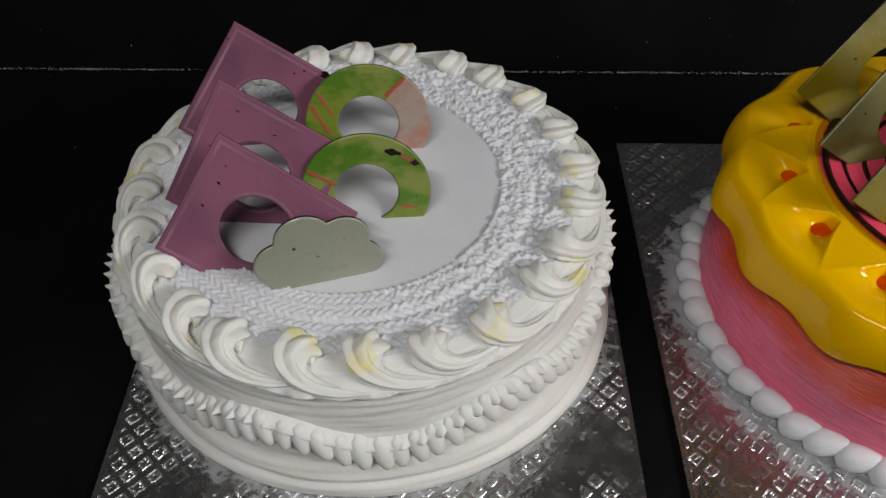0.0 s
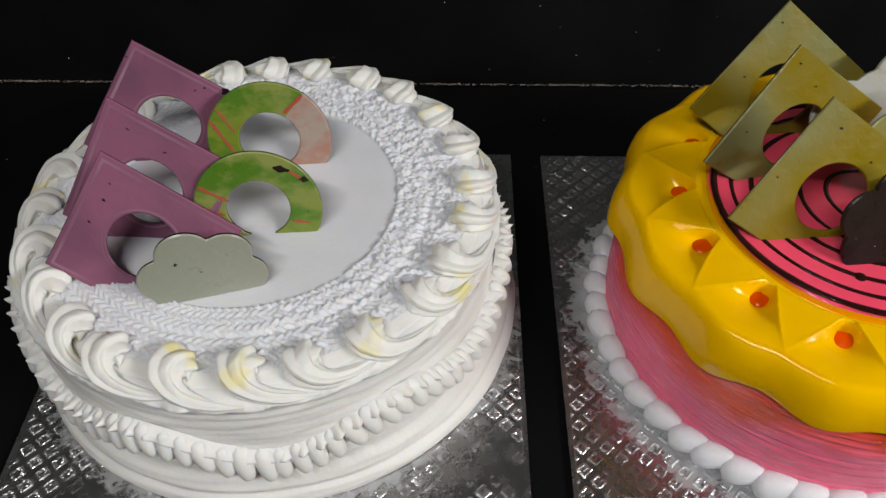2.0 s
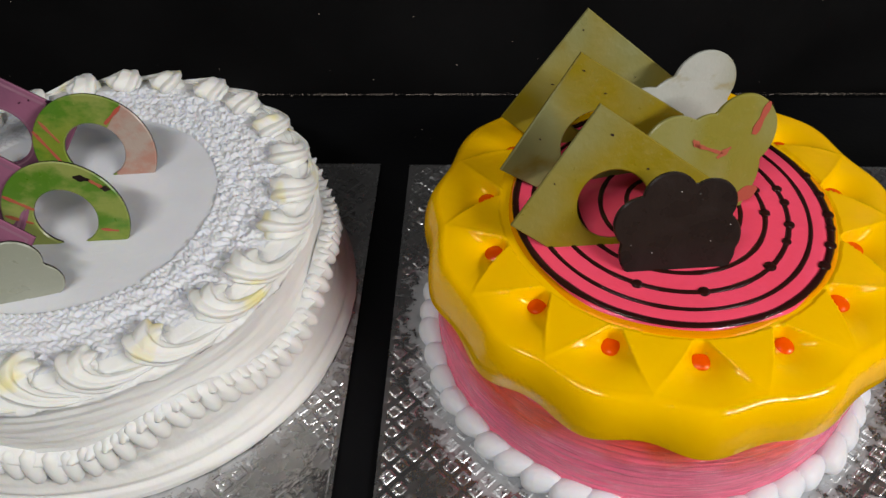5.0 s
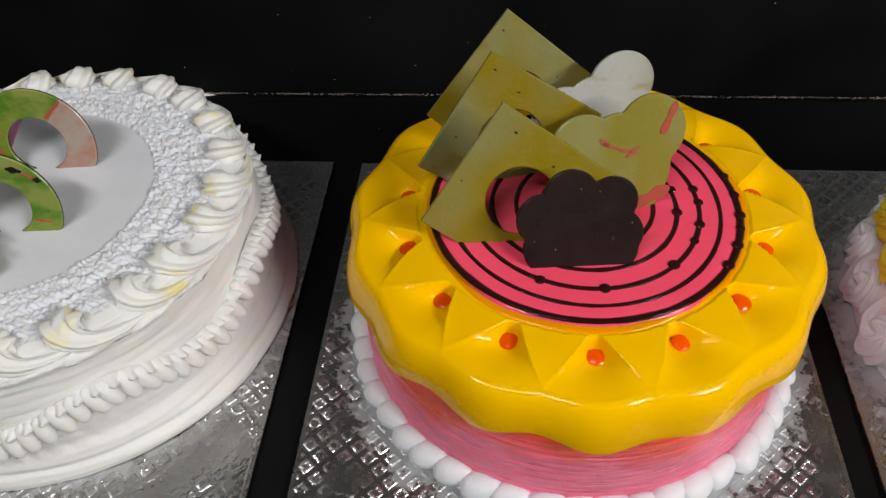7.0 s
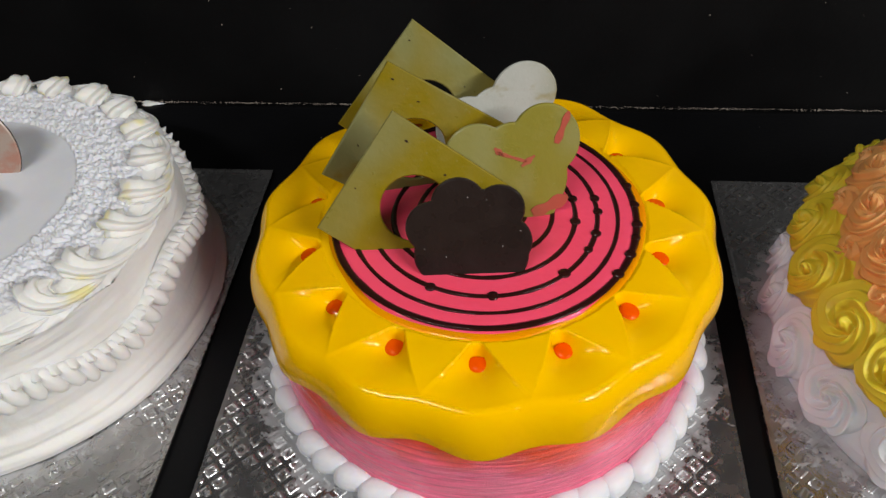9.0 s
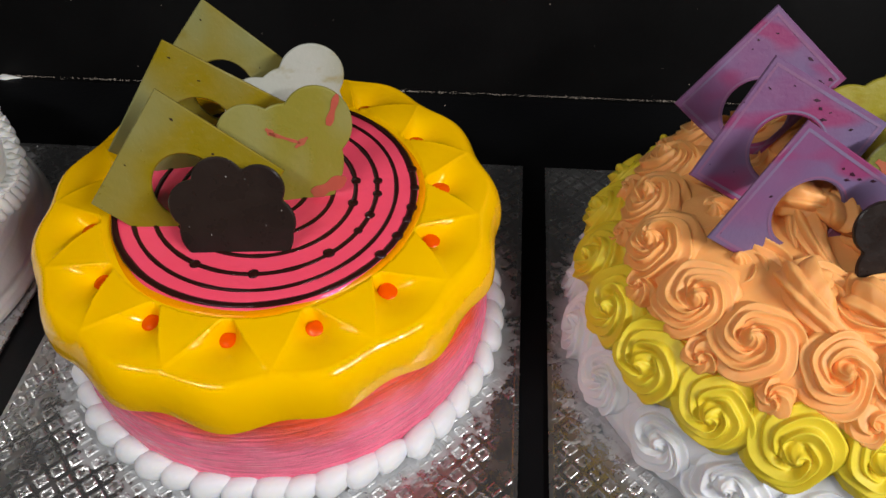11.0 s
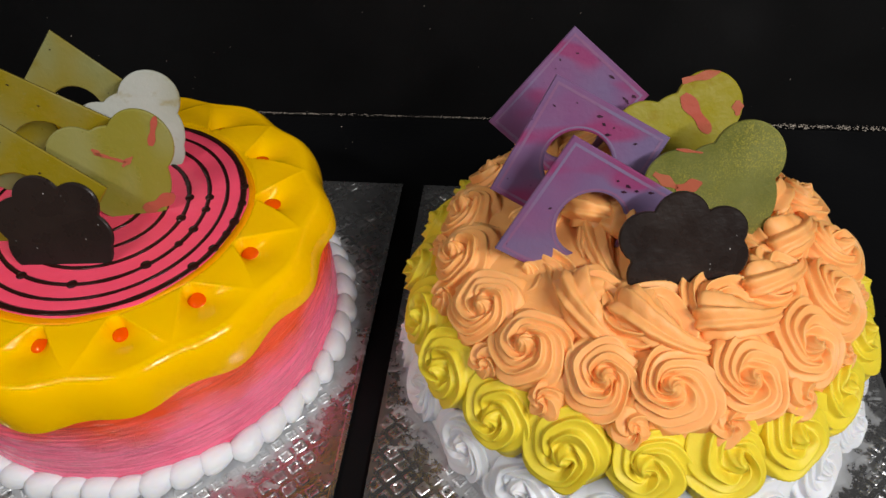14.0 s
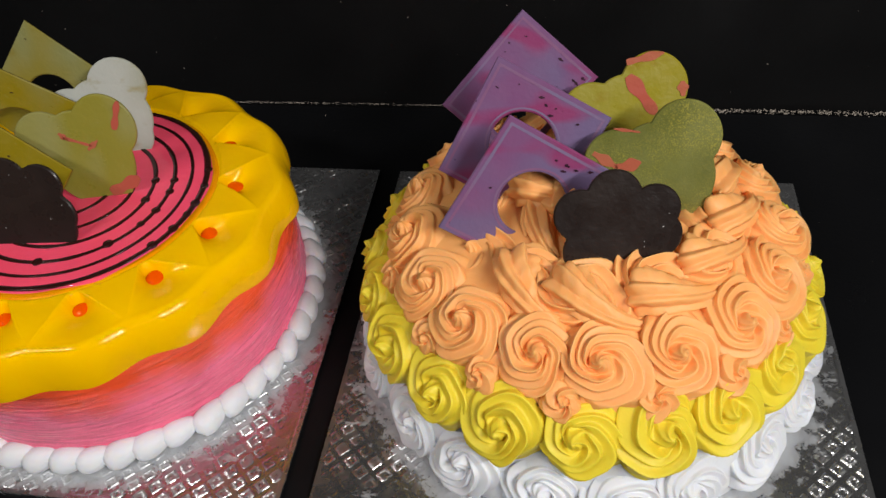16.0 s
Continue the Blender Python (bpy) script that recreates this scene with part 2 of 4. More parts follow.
# ---- the shop's shelf and shell ----
SHELF = thing("shelf", "black laminate display shelf with dust and crumbs", "shelf", kind="structure", data=box("shelf", -1.3, 1.7, -0.72, 0.079, -0.03, 0.0, M["shelf"], 0.002))
thing("wall_back", "black back panel standing behind the cakes", "wall", kind="structure", data=box("wall_back", -1.3, 1.7, 0.083, 0.105, -0.05, 1.7, M["back"]))
thing("counter_base", "black counter front under the shelf", "counter", kind="structure", data=box("counter_base", -1.28, 1.68, -0.66, 0.07, -0.9, -0.032, M["back"]))
thing("floor", "grey shop floor", "floor", kind="structure", data=box("floor", -2.2, 2.6, -2.8, 0.3, -0.95, -0.9, M["plaster"]))
thing("ceiling", "plain grey ceiling", "ceiling", kind="structure", data=box("ceiling", -2.2, 2.6, -2.8, 0.3, 1.7, 1.75, M["plaster"]))
thing("wall_front", "plain grey wall behind the viewer", "wall", kind="structure", data=box("wall_front", -2.2, 2.6, -2.85, -2.8, -0.9, 1.7, M["plaster"]))
thing("wall_west", "plain grey side wall", "wall", kind="structure", data=box("wall_west", -2.25, -2.2, -2.8, 0.3, -0.9, 1.7, M["plaster"]))
thing("wall_east", "plain grey side wall", "wall", kind="structure", data=box("wall_east", 2.6, 2.65, -2.8, 0.3, -0.9, 1.7, M["plaster"]))
thing("wall_north", "plain grey wall behind the panel", "wall", kind="structure", data=box("wall_north", -2.2, 2.6, 0.3, 0.35, -0.9, 1.7, M["plaster"]))


# ---- embossed silver boards ----
def cake_board(x0, x1, y0, y1, centre, radius, label, press=0.66):
    """A card board in silver foil, pressed with a lattice of small squares set cornerwise."""
    step, top = 0.0007, 0.003
    nx, ny = int((x1 - x0) / step), int((y1 - y0) / step)
    xs, ys = np.linspace(x0, x1, nx), np.linspace(y0, y1, ny)
    X, Y = np.meshgrid(xs, ys)
    p = 0.0082
    a, b = (X + Y) / p / math.sqrt(2), (X - Y) / p / math.sqrt(2)
    near = np.minimum(np.abs(a - np.round(a)), np.abs(b - np.round(b)))
    rng = np.random.default_rng(int(1000 * (x0 + 1)))
    pad = smooth01((near - 0.15) / 0.07)
    Z = 0.00052 * pad - 0.00036 * smooth01((near - 0.25) / 0.09) + rng.normal(0, 1, X.shape) * (0.00002 + 0.00007 * pad)
    worn = np.array([[fbm(30 * x, 30 * y, 5.0, 2) for x in xs[::6]] for y in ys[::6]])
    worn = smooth01(press + 1.3 * np.kron(worn, np.ones((6, 6)))[:ny, :nx])
    Z = top - 0.0005 + Z * worn
    rim = np.minimum(np.minimum(X - x0, x1 - X), np.minimum(Y - y0, y1 - Y))
    Z = np.where(rim < 0.0022, top - 0.0004, Z)
    jag = rng.normal(0, 0.00008, (4, max(nx, ny)))
    X[:, 0] += jag[0, :ny]; X[:, -1] += jag[1, :ny]; Y[0] += jag[2, :nx]; Y[-1] += jag[3, :nx]
    verts = np.stack([X, Y, Z], -1).reshape(-1, 3)
    material = foil("embossed_foil", centre, radius)
    board = thing("cake_board", label, "cake board", "cake boards on the shelf")
    part("foil_face", mesh("foil_face", verts, grid(nx, ny, False), material, False), board)
    part("card_core", box("card_core", x0 + 0.0002, x1 - 0.0002, y0 + 0.0002, y1 - 0.0002, 0.0003, top - 0.0011, material, 0.0003), board)
    return board


A, B, C = (-0.149, -0.118), (0.1305, -0.130), (0.393, -0.130)
cake_board(-0.2625, -0.0192, -0.2525, 0.0008, A, 0.122, "square embossed silver foil board under the white cake", 0.42)
cake_board(0.0, 0.254, -0.254, 0.0, B, 0.116, "square embossed silver foil board under the yellow and pink cake")
cake_board(0.2683, 0.5235, -0.2545, -0.0005, C, 0.116, "square embossed silver foil board under the rosette cake", 0.40)


# ---- cake bodies ----
def turned(profile, n, wobble, rows=None):
    """A body of revolution round z; wobble(angle, z, r) is added to the radius."""
    rs, zs = np.array([p[0] for p in profile], float), np.array([p[1] for p in profile], float)
    if rows:
        s = np.r_[0, np.cumsum(np.hypot(np.diff(rs), np.diff(zs)))]
        at = np.linspace(0, s[-1], rows)
        rs, zs = np.interp(at, s, rs), np.interp(at, s, zs)
    verts = []
    for r, z in zip(rs, zs):
        for k in range(n):
            a = 2 * math.pi * k / n
            q = max(0.0, r + wobble(a, z, r))
            verts.append((q * math.cos(a), q * math.sin(a), z))
    return verts, grid(n, len(rs), True)


def rope_mesh(name, material, path, radius, fins, seed, valley=0.60, twist=0.0, n=88, m=72, side=(1.0, 0.0, 0.0), burst=0.0):
    """Cream pressed through a star tip along path(s): blade-like fins run along it, each a little different. burst: how far the fins stand open at its beginning."""
    rng = np.random.default_rng(seed)
    at = (np.arange(fins) + rng.uniform(-0.22, 0.22, fins)) / fins * 2 * math.pi
    tall = rng.uniform(0.78, 1.12, fins)
    t = np.arange(n) * 2 * math.pi / n
    ph = rng.uniform(0, 6.28, 6)
    side = np.array(side)
    verts = []
    for j in range(m):
        s = j / (m - 1)
        p, q = path(s), path(min(1.0, s + 0.004)) - path(max(0.0, s - 0.004))
        d = q / np.linalg.norm(q)
        side = side - d * np.dot(side, d)
        side = side / np.linalg.norm(side)
        up = np.cross(side, d)
        w = t - twist * s * 2 * math.pi + 0.10 * math.sin(5 * s + ph[0])
        blade = np.zeros(n)
        for a, h in zip(at, tall):
            off = (w - a + math.pi) % (2 * math.pi) - math.pi
            wide = np.where(off > 0, 0.55, 1.05) * 2 * math.pi / fins
            f = np.clip(1 - np.abs(off) / wide, 0, 1)
            blade = np.maximum(blade, h * np.clip(1 - np.sqrt((1 - f) ** 2 + 0.004), 0, 1) ** 1.15)
        start = math.sqrt(max(0.0, 1 - (1 - min(1.0, s / 0.10)) ** 2))
        floor = valley * start
        fin = (1 - valley) * (1 + burst * (1 - min(1.0, s / 0.35))) * blade * (0.25 + 0.75 * start if burst else start)
        tear = 1 + 0.03 * np.sin(17 * s + 3 * t + ph[1]) + 0.02 * np.sin(41 * s + ph[2] + 5 * t)
        r = radius(s) * (floor + fin) * tear
        for k in range(n):
            verts.append(tuple(p + side * r[k] * math.cos(t[k]) + up * r[k] * math.sin(t[k])))
    return mesh(name, verts, grid(n, m, True), material)


def rosette_mesh(name, material, size, height, arms, turns, ridge, seed, power=0.78):
    """A piped rose: blades of cream that wind from a small bud out to an uneven edge, broader as they go."""
    nr, na = 60, 156
    rng = np.random.default_rng(seed)
    ph = rng.uniform(0, 6.28, 9)
    t = np.arange(na) * 2 * math.pi / na
    verts = []
    for j in range(nr):
        rho = j / (nr - 1)
        tail = (t + ph[2]) % 6.2832 / 6.2832
        tail = np.where(tail < 0.88, tail / 0.88, (1 - tail) / 0.12)
        edge = 1 + 0.05 * np.sin(2 * t + ph[0]) + 0.03 * np.sin(5 * t + ph[1]) - 0.12 * tail
        wind = arms * t / (2 * math.pi) + turns * rho**power + 0.20 * np.sin(t + ph[3]) + 0.12 * np.sin(6 * rho + 2 * t + ph[5])
        crest = peak(wind, 0.70)
        # some blades stand higher than their neighbours
        which = np.floor(wind) % arms
        swell = (0.95 + 0.38 * np.sin(2.4 * which + ph[6]) + 0.25 * np.sin(t + ph[4]) + 0.12 * np.sin(8 * rho + 2 * t + ph[7]))
        dome = height * (1 - rho**2.3) - 0.55 * height * smooth01((rho - 0.86) / 0.14)
        h = dome + ridge * swell * crest * smooth01(rho / 0.22) * (1 + 0.35 * rho)
        h = h + 0.42 * height * np.exp(-((rho / 0.12) ** 2)) - 0.34 * height * np.exp(-(((rho - 0.25) / 0.08) ** 2))
        r = size * rho * edge * (1 + 0.10 * (crest - 0.5) * rho)
        off = 0.16 * size * (1 - rho) ** 1.3
        for k in range(na):
            verts.append((r[k] * math.cos(t[k]) + off * math.cos(ph[8]), r[k] * math.sin(t[k]) + off * math.sin(ph[8]), h[k]))
    return mesh(name, verts, grid(na, nr, True), material)


def bezier(a, b, c, e):
    a, b, c, e = (np.array(p) for p in (a, b, c, e))
    return lambda s: (1 - s) ** 3 * a + 3 * (1 - s) ** 2 * s * b + 3 * (1 - s) * s * s * c + s**3 * e


def curl_mesh(name, material, seed, fins=6, valley=0.55, sweep=False):
    """A shell of the rim: pressed out fat so that its fins stand up, swept round outwards and drawn thin. x: along the rim, y: inwards."""
    w = np.random.default_rng(seed).uniform(-0.0008, 0.0008, 4)
    path = bezier((-0.0045 + w[0], 0.0075, -0.0030), (-0.0125, 0.0085 + w[1], 0.0105 + w[2]), (-0.0105, -0.0165 + w[3], 0.0030), (0.0205, -0.0045, -0.0012))
    if sweep:
        path = bezier((-0.0120 + w[0], 0.0095, -0.0010), (-0.0120, 0.0050 + w[1], 0.0075 + w[2]), (0.0020, -0.0120 + w[3], 0.0045), (0.0225, -0.0085, -0.0030))
        return rope_mesh(name, material, path, lambda s: 0.0104 * (1 - 0.80 * s**1.4) * (1 - 0.6 * max(0.0, (s - 0.9) / 0.1)), fins, seed, valley, 0.22, m=60, burst=0.2)
    return rope_mesh(name, material, path, lambda s: 0.0088 * (1 - 0.74 * s**1.3) * (1 - 0.6 * max(0.0, (s - 0.9) / 0.1)), fins, seed, valley, 0.10, m=56, burst=0.35)


def blob_mesh(name, material, length, width, height, taper, ridges=0):
    """A piped drop: rounded at one end, drawn thin at the other. x: along."""
    n, m = 18, 12
    verts = []
    for j in range(m):
        s = j / (m - 1)
        x = length * (s - 0.5)
        r = math.sqrt(max(0.0, 1 - (2 * s - 1) ** 2)) ** 0.8 * (1 - taper * s)
        for k in range(n):
            a = 2 * math.pi * k / n
            g = 1 + (0.12 * abs(math.cos(ridges * a / 2)) if ridges else 0)
            verts.append((x, width * r * g * math.cos(a), height * r * g * math.sin(a)))
    return mesh(name, verts, grid(n, m, True), material)


def outward(centre, angle, radius, z, tilt, spin=0.0, scale=1.0):
    """A pose on a round cake: its z points outwards and up (tilt: degrees from straight up), its x along the rim."""
    a = radians(angle)
    return (Matrix.Translation((centre[0] + radius * math.cos(a), centre[1] + radius * math.sin(a), z))
            @ Matrix.Rotation(a + math.pi / 2, 4, "Z") @ Matrix.Rotation(radians(tilt), 4, "X") @ Matrix.Rotation(radians(spin), 4, "Z") @ Matrix.Scale(scale, 4))


rand = random.Random(7)


# ---- white cake ----
def swag(a):
    """Height of the piped border on the white cake's side."""
    return 0.0415 + 0.0065 * math.cos(7 * (a + radians(54))) + 0.002 * math.sin(2 * a + 1)


def white_cake():
    at = Matrix.Translation((*A, 0))
    cake = thing("white_cream_cake", "round white cream cake with piped borders on a silver board", "cake", m=at)

    def spatula(a, z, r):
        side = 1.0 if r > 0.1 and z < 0.072 else 0.0
        rings = 0.0007 * fbm(3.2 * math.cos(a), 3.2 * math.sin(a), 420 * z, 3) + 0.0011 * fbm(2.0 * math.cos(a) + 5, 2.0 * math.sin(a), 90 * z, 2)
        foot = 0.0038 * max(0.0, math.cos(a - 0.2)) * max(0.0, 1 - z / 0.030) if r > 0.1 else 0.0
        return side * rings + foot

    side = [(0.1235, 0.0032), (0.1245, 0.006), (0.1235, 0.0095), (0.1205, 0.0115), (0.1212, 0.0145), (0.1195, 0.0185), (0.1170, 0.022), (0.1155, 0.034), (0.1150, 0.048), (0.1140, 0.062), (0.1125, 0.069), (0.107, 0.0755), (0.098, 0.0775)]
    v, f = turned(side, 300, spatula, 84)
    part("side", mesh("side", v, f, M["white"]), cake, "white cream side smoothed in rings with a spatula")
    v, f = turned([(0.073, 0.0775), (0.070, 0.0773), (0.05, 0.0771), (0.025, 0.0771), (0.0, 0.0771)], 120, lambda a, z, r: 0, 16)
    v = [(x - 0.003, y, z + 0.0004 * fbm(30 * x, 30 * y, 0.3)) for x, y, z in v]
    part("smooth_top", mesh("smooth_top", v, f, M["lilac"]), cake, "smooth white cream middle of the top")

    # combed band between the smooth middle and the rim: rows of short slanting strokes, ragged on one side
    n, rows = 1500, 44
    verts = []
    for j in range(rows):
        s = j / (rows - 1)
        r = 0.0685 + 0.0325 * s
        for k in range(n):
            a = 2 * math.pi * k / n
            ca, sa = math.cos(a), math.sin(a)
            mess = float(smooth01(np.array(0.5 + 0.9 * math.cos(a - radians(20)))))
            wx = fbm(90 * r * ca, 90 * r * sa, 2.0, 2)
            wy = fbm(90 * r * ca, 90 * r * sa, 7.0, 2)
            q = s * 10.0 + wx * (0.14 + 0.5 * mess)
            row = math.floor(q)
            g = q - row
            slant = (0.75 if row % 2 else -0.75) * (g - 0.5) * 2
            u = a * 0.085 / 0.0040 + slant * 0.8 + wy * (0.2 + 0.7 * mess) + 0.5 * row
            f = u - math.floor(u)
            stroke = (f / 0.72 if f < 0.72 else (1 - f) / 0.28) * math.sin(math.pi * g) ** 0.45
            fade = float(smooth01(np.array(s / 0.05))) * (1 - 0.6 * float(smooth01(np.array((s - 0.8) / 0.2))))
            furrow = 0.0013 * math.exp(-(((s - 0.47) / 0.035) ** 2)) + 0.0007 * float(smooth01(np.array((s - 0.47) / 0.05)))
            lump = fbm(260 * r * ca, 260 * r * sa, 0.0, 2)
            h = 0.0772 + fade * (0.0008 + 0.0015 * stroke + 0.0013 * lump * (0.25 + mess)) - furrow
            verts.append((r * ca - 0.003 * (1 - s), r * sa, h))
    part("combed_band", mesh("combed_band", verts, grid(n, rows, True), M["lilac"]), cake, "band of short combed cream strokes")

    # rim of curled shells
    kinds = [curl_mesh("rim_curl", M["rim"], s) for s in range(4)]
    for k in range(24):
        a = -94.5 + 15 * k + rand.uniform(-1.2, 1.2)
        part("rim_curl", kinds[k % 4], cake, "", outward((0, 0), a, 0.1055 - 0.0030 * max(0.0, math.cos(radians(a - 165))) + rand.uniform(-0.0008, 0.0008), 0.0755, 22 + rand.uniform(-4, 4), rand.uniform(-10, 4), rand.uniform(0.92, 1.02)) @ Matrix.Diagonal((1.18, 0.92, 0.84, 1)))

    n, cols = 720, 6
    verts = []
    for j in range(cols):
        s = j / (cols - 1)
        for k in range(n):
            a = 2 * math.pi * k / n
            ca, sa = math.cos(a), math.sin(a)
            fray = fbm(13 * ca, 13 * sa, 3.0 + 2 * s, 3)
            r = 0.1070 + 0.0083 * math.sin(s * 2.1) + 0.0022 * fray * s
            z = 0.0752 - 0.0062 * s + 0.0034 * fray * s + 0.0012 * math.sin(24 * a + 2) * s
            verts.append((r * ca, r * sa, z))
    part("cream_lip", mesh("cream_lip", verts, grid(n, cols, True), M["white"]), cake, "loose scraped lip of cream under the rim")

    # the double border on the side: a pleated ribbon over a row of drops
    n, cols = 1800, 7
    verts = []
    for j in range(cols):
        s = j / (cols - 1)
        for k in range(n):
            a = 2 * math.pi * k / n
            calm = float(smooth01(np.array((abs(((math.degrees(a) + 92 + 180) % 360) - 180) - 9) / 12)))
            pleat = math.sin(a * 96 + 1.2 * math.sin(3 * a)) * (0.12 + 0.88 * calm)
            r = 0.1148 + 0.0062 * math.sin(s * math.pi / 1.35) + 0.0030 * pleat * s
            z = swag(a) + 0.0080 - 0.0030 * s + 0.0034 * pleat * s - 0.0022 * (1 - calm) * s - (0.0022 if j == cols - 1 else 0)
            verts.append((r * math.cos(a), r * math.sin(a), z))
    part("pleated_ribbon", mesh("pleated_ribbon", verts, grid(n, cols, True), M["white"]), cake, "pleated ribbon of white cream")
    drop = blob_mesh("drop", M["white"], 0.0168, 0.0048, 0.0047, 0.25)
    for k in range(96):
        a = 360 / 96 * k + rand.uniform(-0.4, 0.4)
        m = outward((0, 0), a, 0.1188, swag(radians(a)) + 0.0006 + rand.uniform(-0.0005, 0.0005), 66, -72 + rand.uniform(-12, 12), rand.uniform(0.92, 1.08))
        part("drop", drop, cake, "", m)
    return cake


white_cake()


# ---- yellow and pink cake ----
def petals():
    """Angles of the fourteen spooned petals: closer together at the front."""
    front = [-88.3 + 24.6 * k for k in range(-4, 5)]
    return front + [front[-1] + (360 - 8 * 24.6) / 6 * k for k in range(1, 6)]


PETALS = petals()


def petal_of(a):
    """Where an angle (degrees) lies in its petal: -1 and 1 at the ridges, 0 in the middle."""
    best = 9.0
    for k, p in enumerate(PETALS):
        prev, nxt = PETALS[k - 1], PETALS[(k + 1) % 14]
        d = (a - p + 180) % 360 - 180
        half = ((nxt - p) % 360) / 2 if d > 0 else ((p - prev) % 360) / 2
        if abs(d / half) < abs(best):
            best = d / half
    return best


def glazed_cake():
    cake = thing("glazed_cake", "round pink cake under a scalloped yellow glaze top", "cake", m=Matrix.Translation((*B, 0)))

    def ripple(a, z, r):
        return 0.0006 * fbm(4 * math.cos(a), 4 * math.sin(a), 480 * z, 3) if z > 0.004 else 0

    v, f = turned([(0.1045, 0.003), (0.1045, 0.02), (0.1045, 0.04), (0.1035, 0.055), (0.1005, 0.066), (0.09, 0.07)], 240, ripple, 120)
    part("side", mesh("side", v, f, M["sprayed"]), cake, "glossy combed pink side, orange-red towards the top")

    # the yellow top: rounded rim in lobes, spooned petals that open outwards
    n, rows = 840, 84
    where = [petal_of(360 * k / n) for k in range(n)]
    verts = []
    for j in range(rows):
        s = j / (rows - 1)
        for k in range(n):
            a = 2 * math.pi * k / n
            psi = where[k]
            lobe = 0.5 + 0.5 * math.cos(math.pi * psi)
            rim = 0.1076 + (0.0028 + 0.0012 * smooth01(0.5 + math.sin(a))) * lobe
            low = 0.0670 - 0.0032 * lobe + 0.0035 * fbm(1.6 * math.cos(a), 1.6 * math.sin(a), 4.0, 2)
            if s < 0.66:
                # the upper face, from under the pink disc out to the shoulder
                q = s / 0.66
                r = 0.066 + (rim - 0.0092 - 0.066) * q
                z = 0.0900 - 0.0010 * q - 0.0022 * q**4
            else:
                # round the shoulder and down to the lip
                t = (s - 0.66) / 0.34 * math.pi * 0.53
                r = rim - 0.0092 + 0.0092 * math.sin(t)
                z = 0.0868 - (0.0868 - low) * (1 - math.cos(t)) / (1 - math.cos(math.pi * 0.53))
            o = (r - 0.0745) / (rim - 0.003 - 0.0745)
            if o > 0:
                wide = min(1.0, 0.10 + 1.02 * o**0.85)
                e = abs(psi) / wide
                if e < 1:
                    deep = 0.0098 * float(smooth01(np.array(o / 0.10))) * max(0.0, 1 - o / 0.98) ** 1.5
                    z -= deep * (1 - e**2.2)
                elif o < 1:
                    z += 0.0008 * (1 - o) + 0.0006 * (1 - o) * math.exp(-(((e - 1) / 0.10) ** 2))
            verts.append((r * math.cos(a), r * math.sin(a), z))
    top = part("glaze_top", mesh("glaze_top", verts, grid(n, rows, True), M["glaze"]), cake, "wet yellow glaze pressed into petals")

    # orange drops, one in each petal
    dot = blob_mesh("gel_drop", M["drop"], 0.0094, 0.0048, 0.0032, 0.0)
    for p in PETALS:
        part("gel_drop", dot, top, "", outward((0.0005, 0.0005), p, 0.0813, 0.0826, 16, 90 + rand.uniform(-15, 15), rand.uniform(0.9, 1.08)))

    # the pink mirror with its chocolate rings
    mid = (0.0012, -0.0012)
    v, f = turned([(0.0700, 0.0896), (0.0702, 0.0906), (0.0694, 0.0916), (0.066, 0.0921), (0.03, 0.0922), (0.0, 0.0922)], 160, lambda a, z, r: 0.0006 * math.sin(5 * a) + 0.0004 * math.sin(11 * a), 24)
    mirror = part("pink_mirror", mesh("pink_mirror", v, f, M["pink"]), cake, "flat shiny pink glaze disc", Matrix.Translation((*mid, 0)))
    v, f = turned([(0.0725, 0.0889), (0.0722, 0.0898), (0.0712, 0.0904), (0.0690, 0.0905)], 160, lambda a, z, r: 0.0007 * math.sin(3 * a + 1) + 0.0005 * math.sin(8 * a), 8)
    part("orange_seep", mesh("orange_seep", v, f, M["seep"]), cake, "thin orange edge where pink glaze meets yellow", Matrix.Translation((*mid, 0)))
    for radius, wide in ((0.0682, 0.00135), (0.0602, 0.00085), (0.0512, 0.0010), (0.0412, 0.0010), (0.0305, 0.0009), (0.0185, 0.0009)):
        vs, n, m = [], 220, 6
        for j in range(m):
            b = 2 * math.pi * j / m
            for k in range(n):
                a = 2 * math.pi * k / n
                w = 1.2 * wide * (1 + 0.24 * fbm(4 * math.cos(a) + radius * 900, 4 * math.sin(a), 1.0))
                r = radius + 0.0004 * math.sin(3 * a + radius * 700) + w * math.cos(b)
                vs.append((r * math.cos(a), r * math.sin(a), 0.0922 + 0.0005 * math.sin(b)))
        fs = grid(n, m, True) + [((m - 1) * n + k, (m - 1) * n + (k + 1) % n, (k + 1) % n, k) for k in range(n)]
        part("chocolate_ring", mesh("chocolate_ring", vs, fs, M["syrup"]), mirror)
    bead = blob_mesh("syrup_bead", M["syrup"], 0.0046, 0.0023, 0.0010, 0.0)
    for radius, angles in ((0.0512, (-113, -83, -46, -26, -14, 2, 12)), (0.0682, (-32, -21, -12, -5, 6, 17)), (0.0412, (-7, 14))):
        for a in angles:
            part("syrup_bead", bead, mirror, "", outward((0, 0), a, radius, 0.0923, 0, rand.uniform(-20, 20), rand.uniform(0.85, 1.15)))

    # piped white drops round the foot
    drop = blob_mesh("foot_drop", M["lilac"], 0.0205, 0.0082, 0.0078, 0.42)
    for k in range(48):
        a = 360 / 48 * k + rand.uniform(-0.8, 0.8)
        part("foot_drop", drop, cake, "", outward((0, 0), a, 0.1080 + rand.uniform(-0.0006, 0.0006), 0.0090, 48, 16 + rand.uniform(-9, 9), rand.uniform(0.93, 1.06)))
    return cake


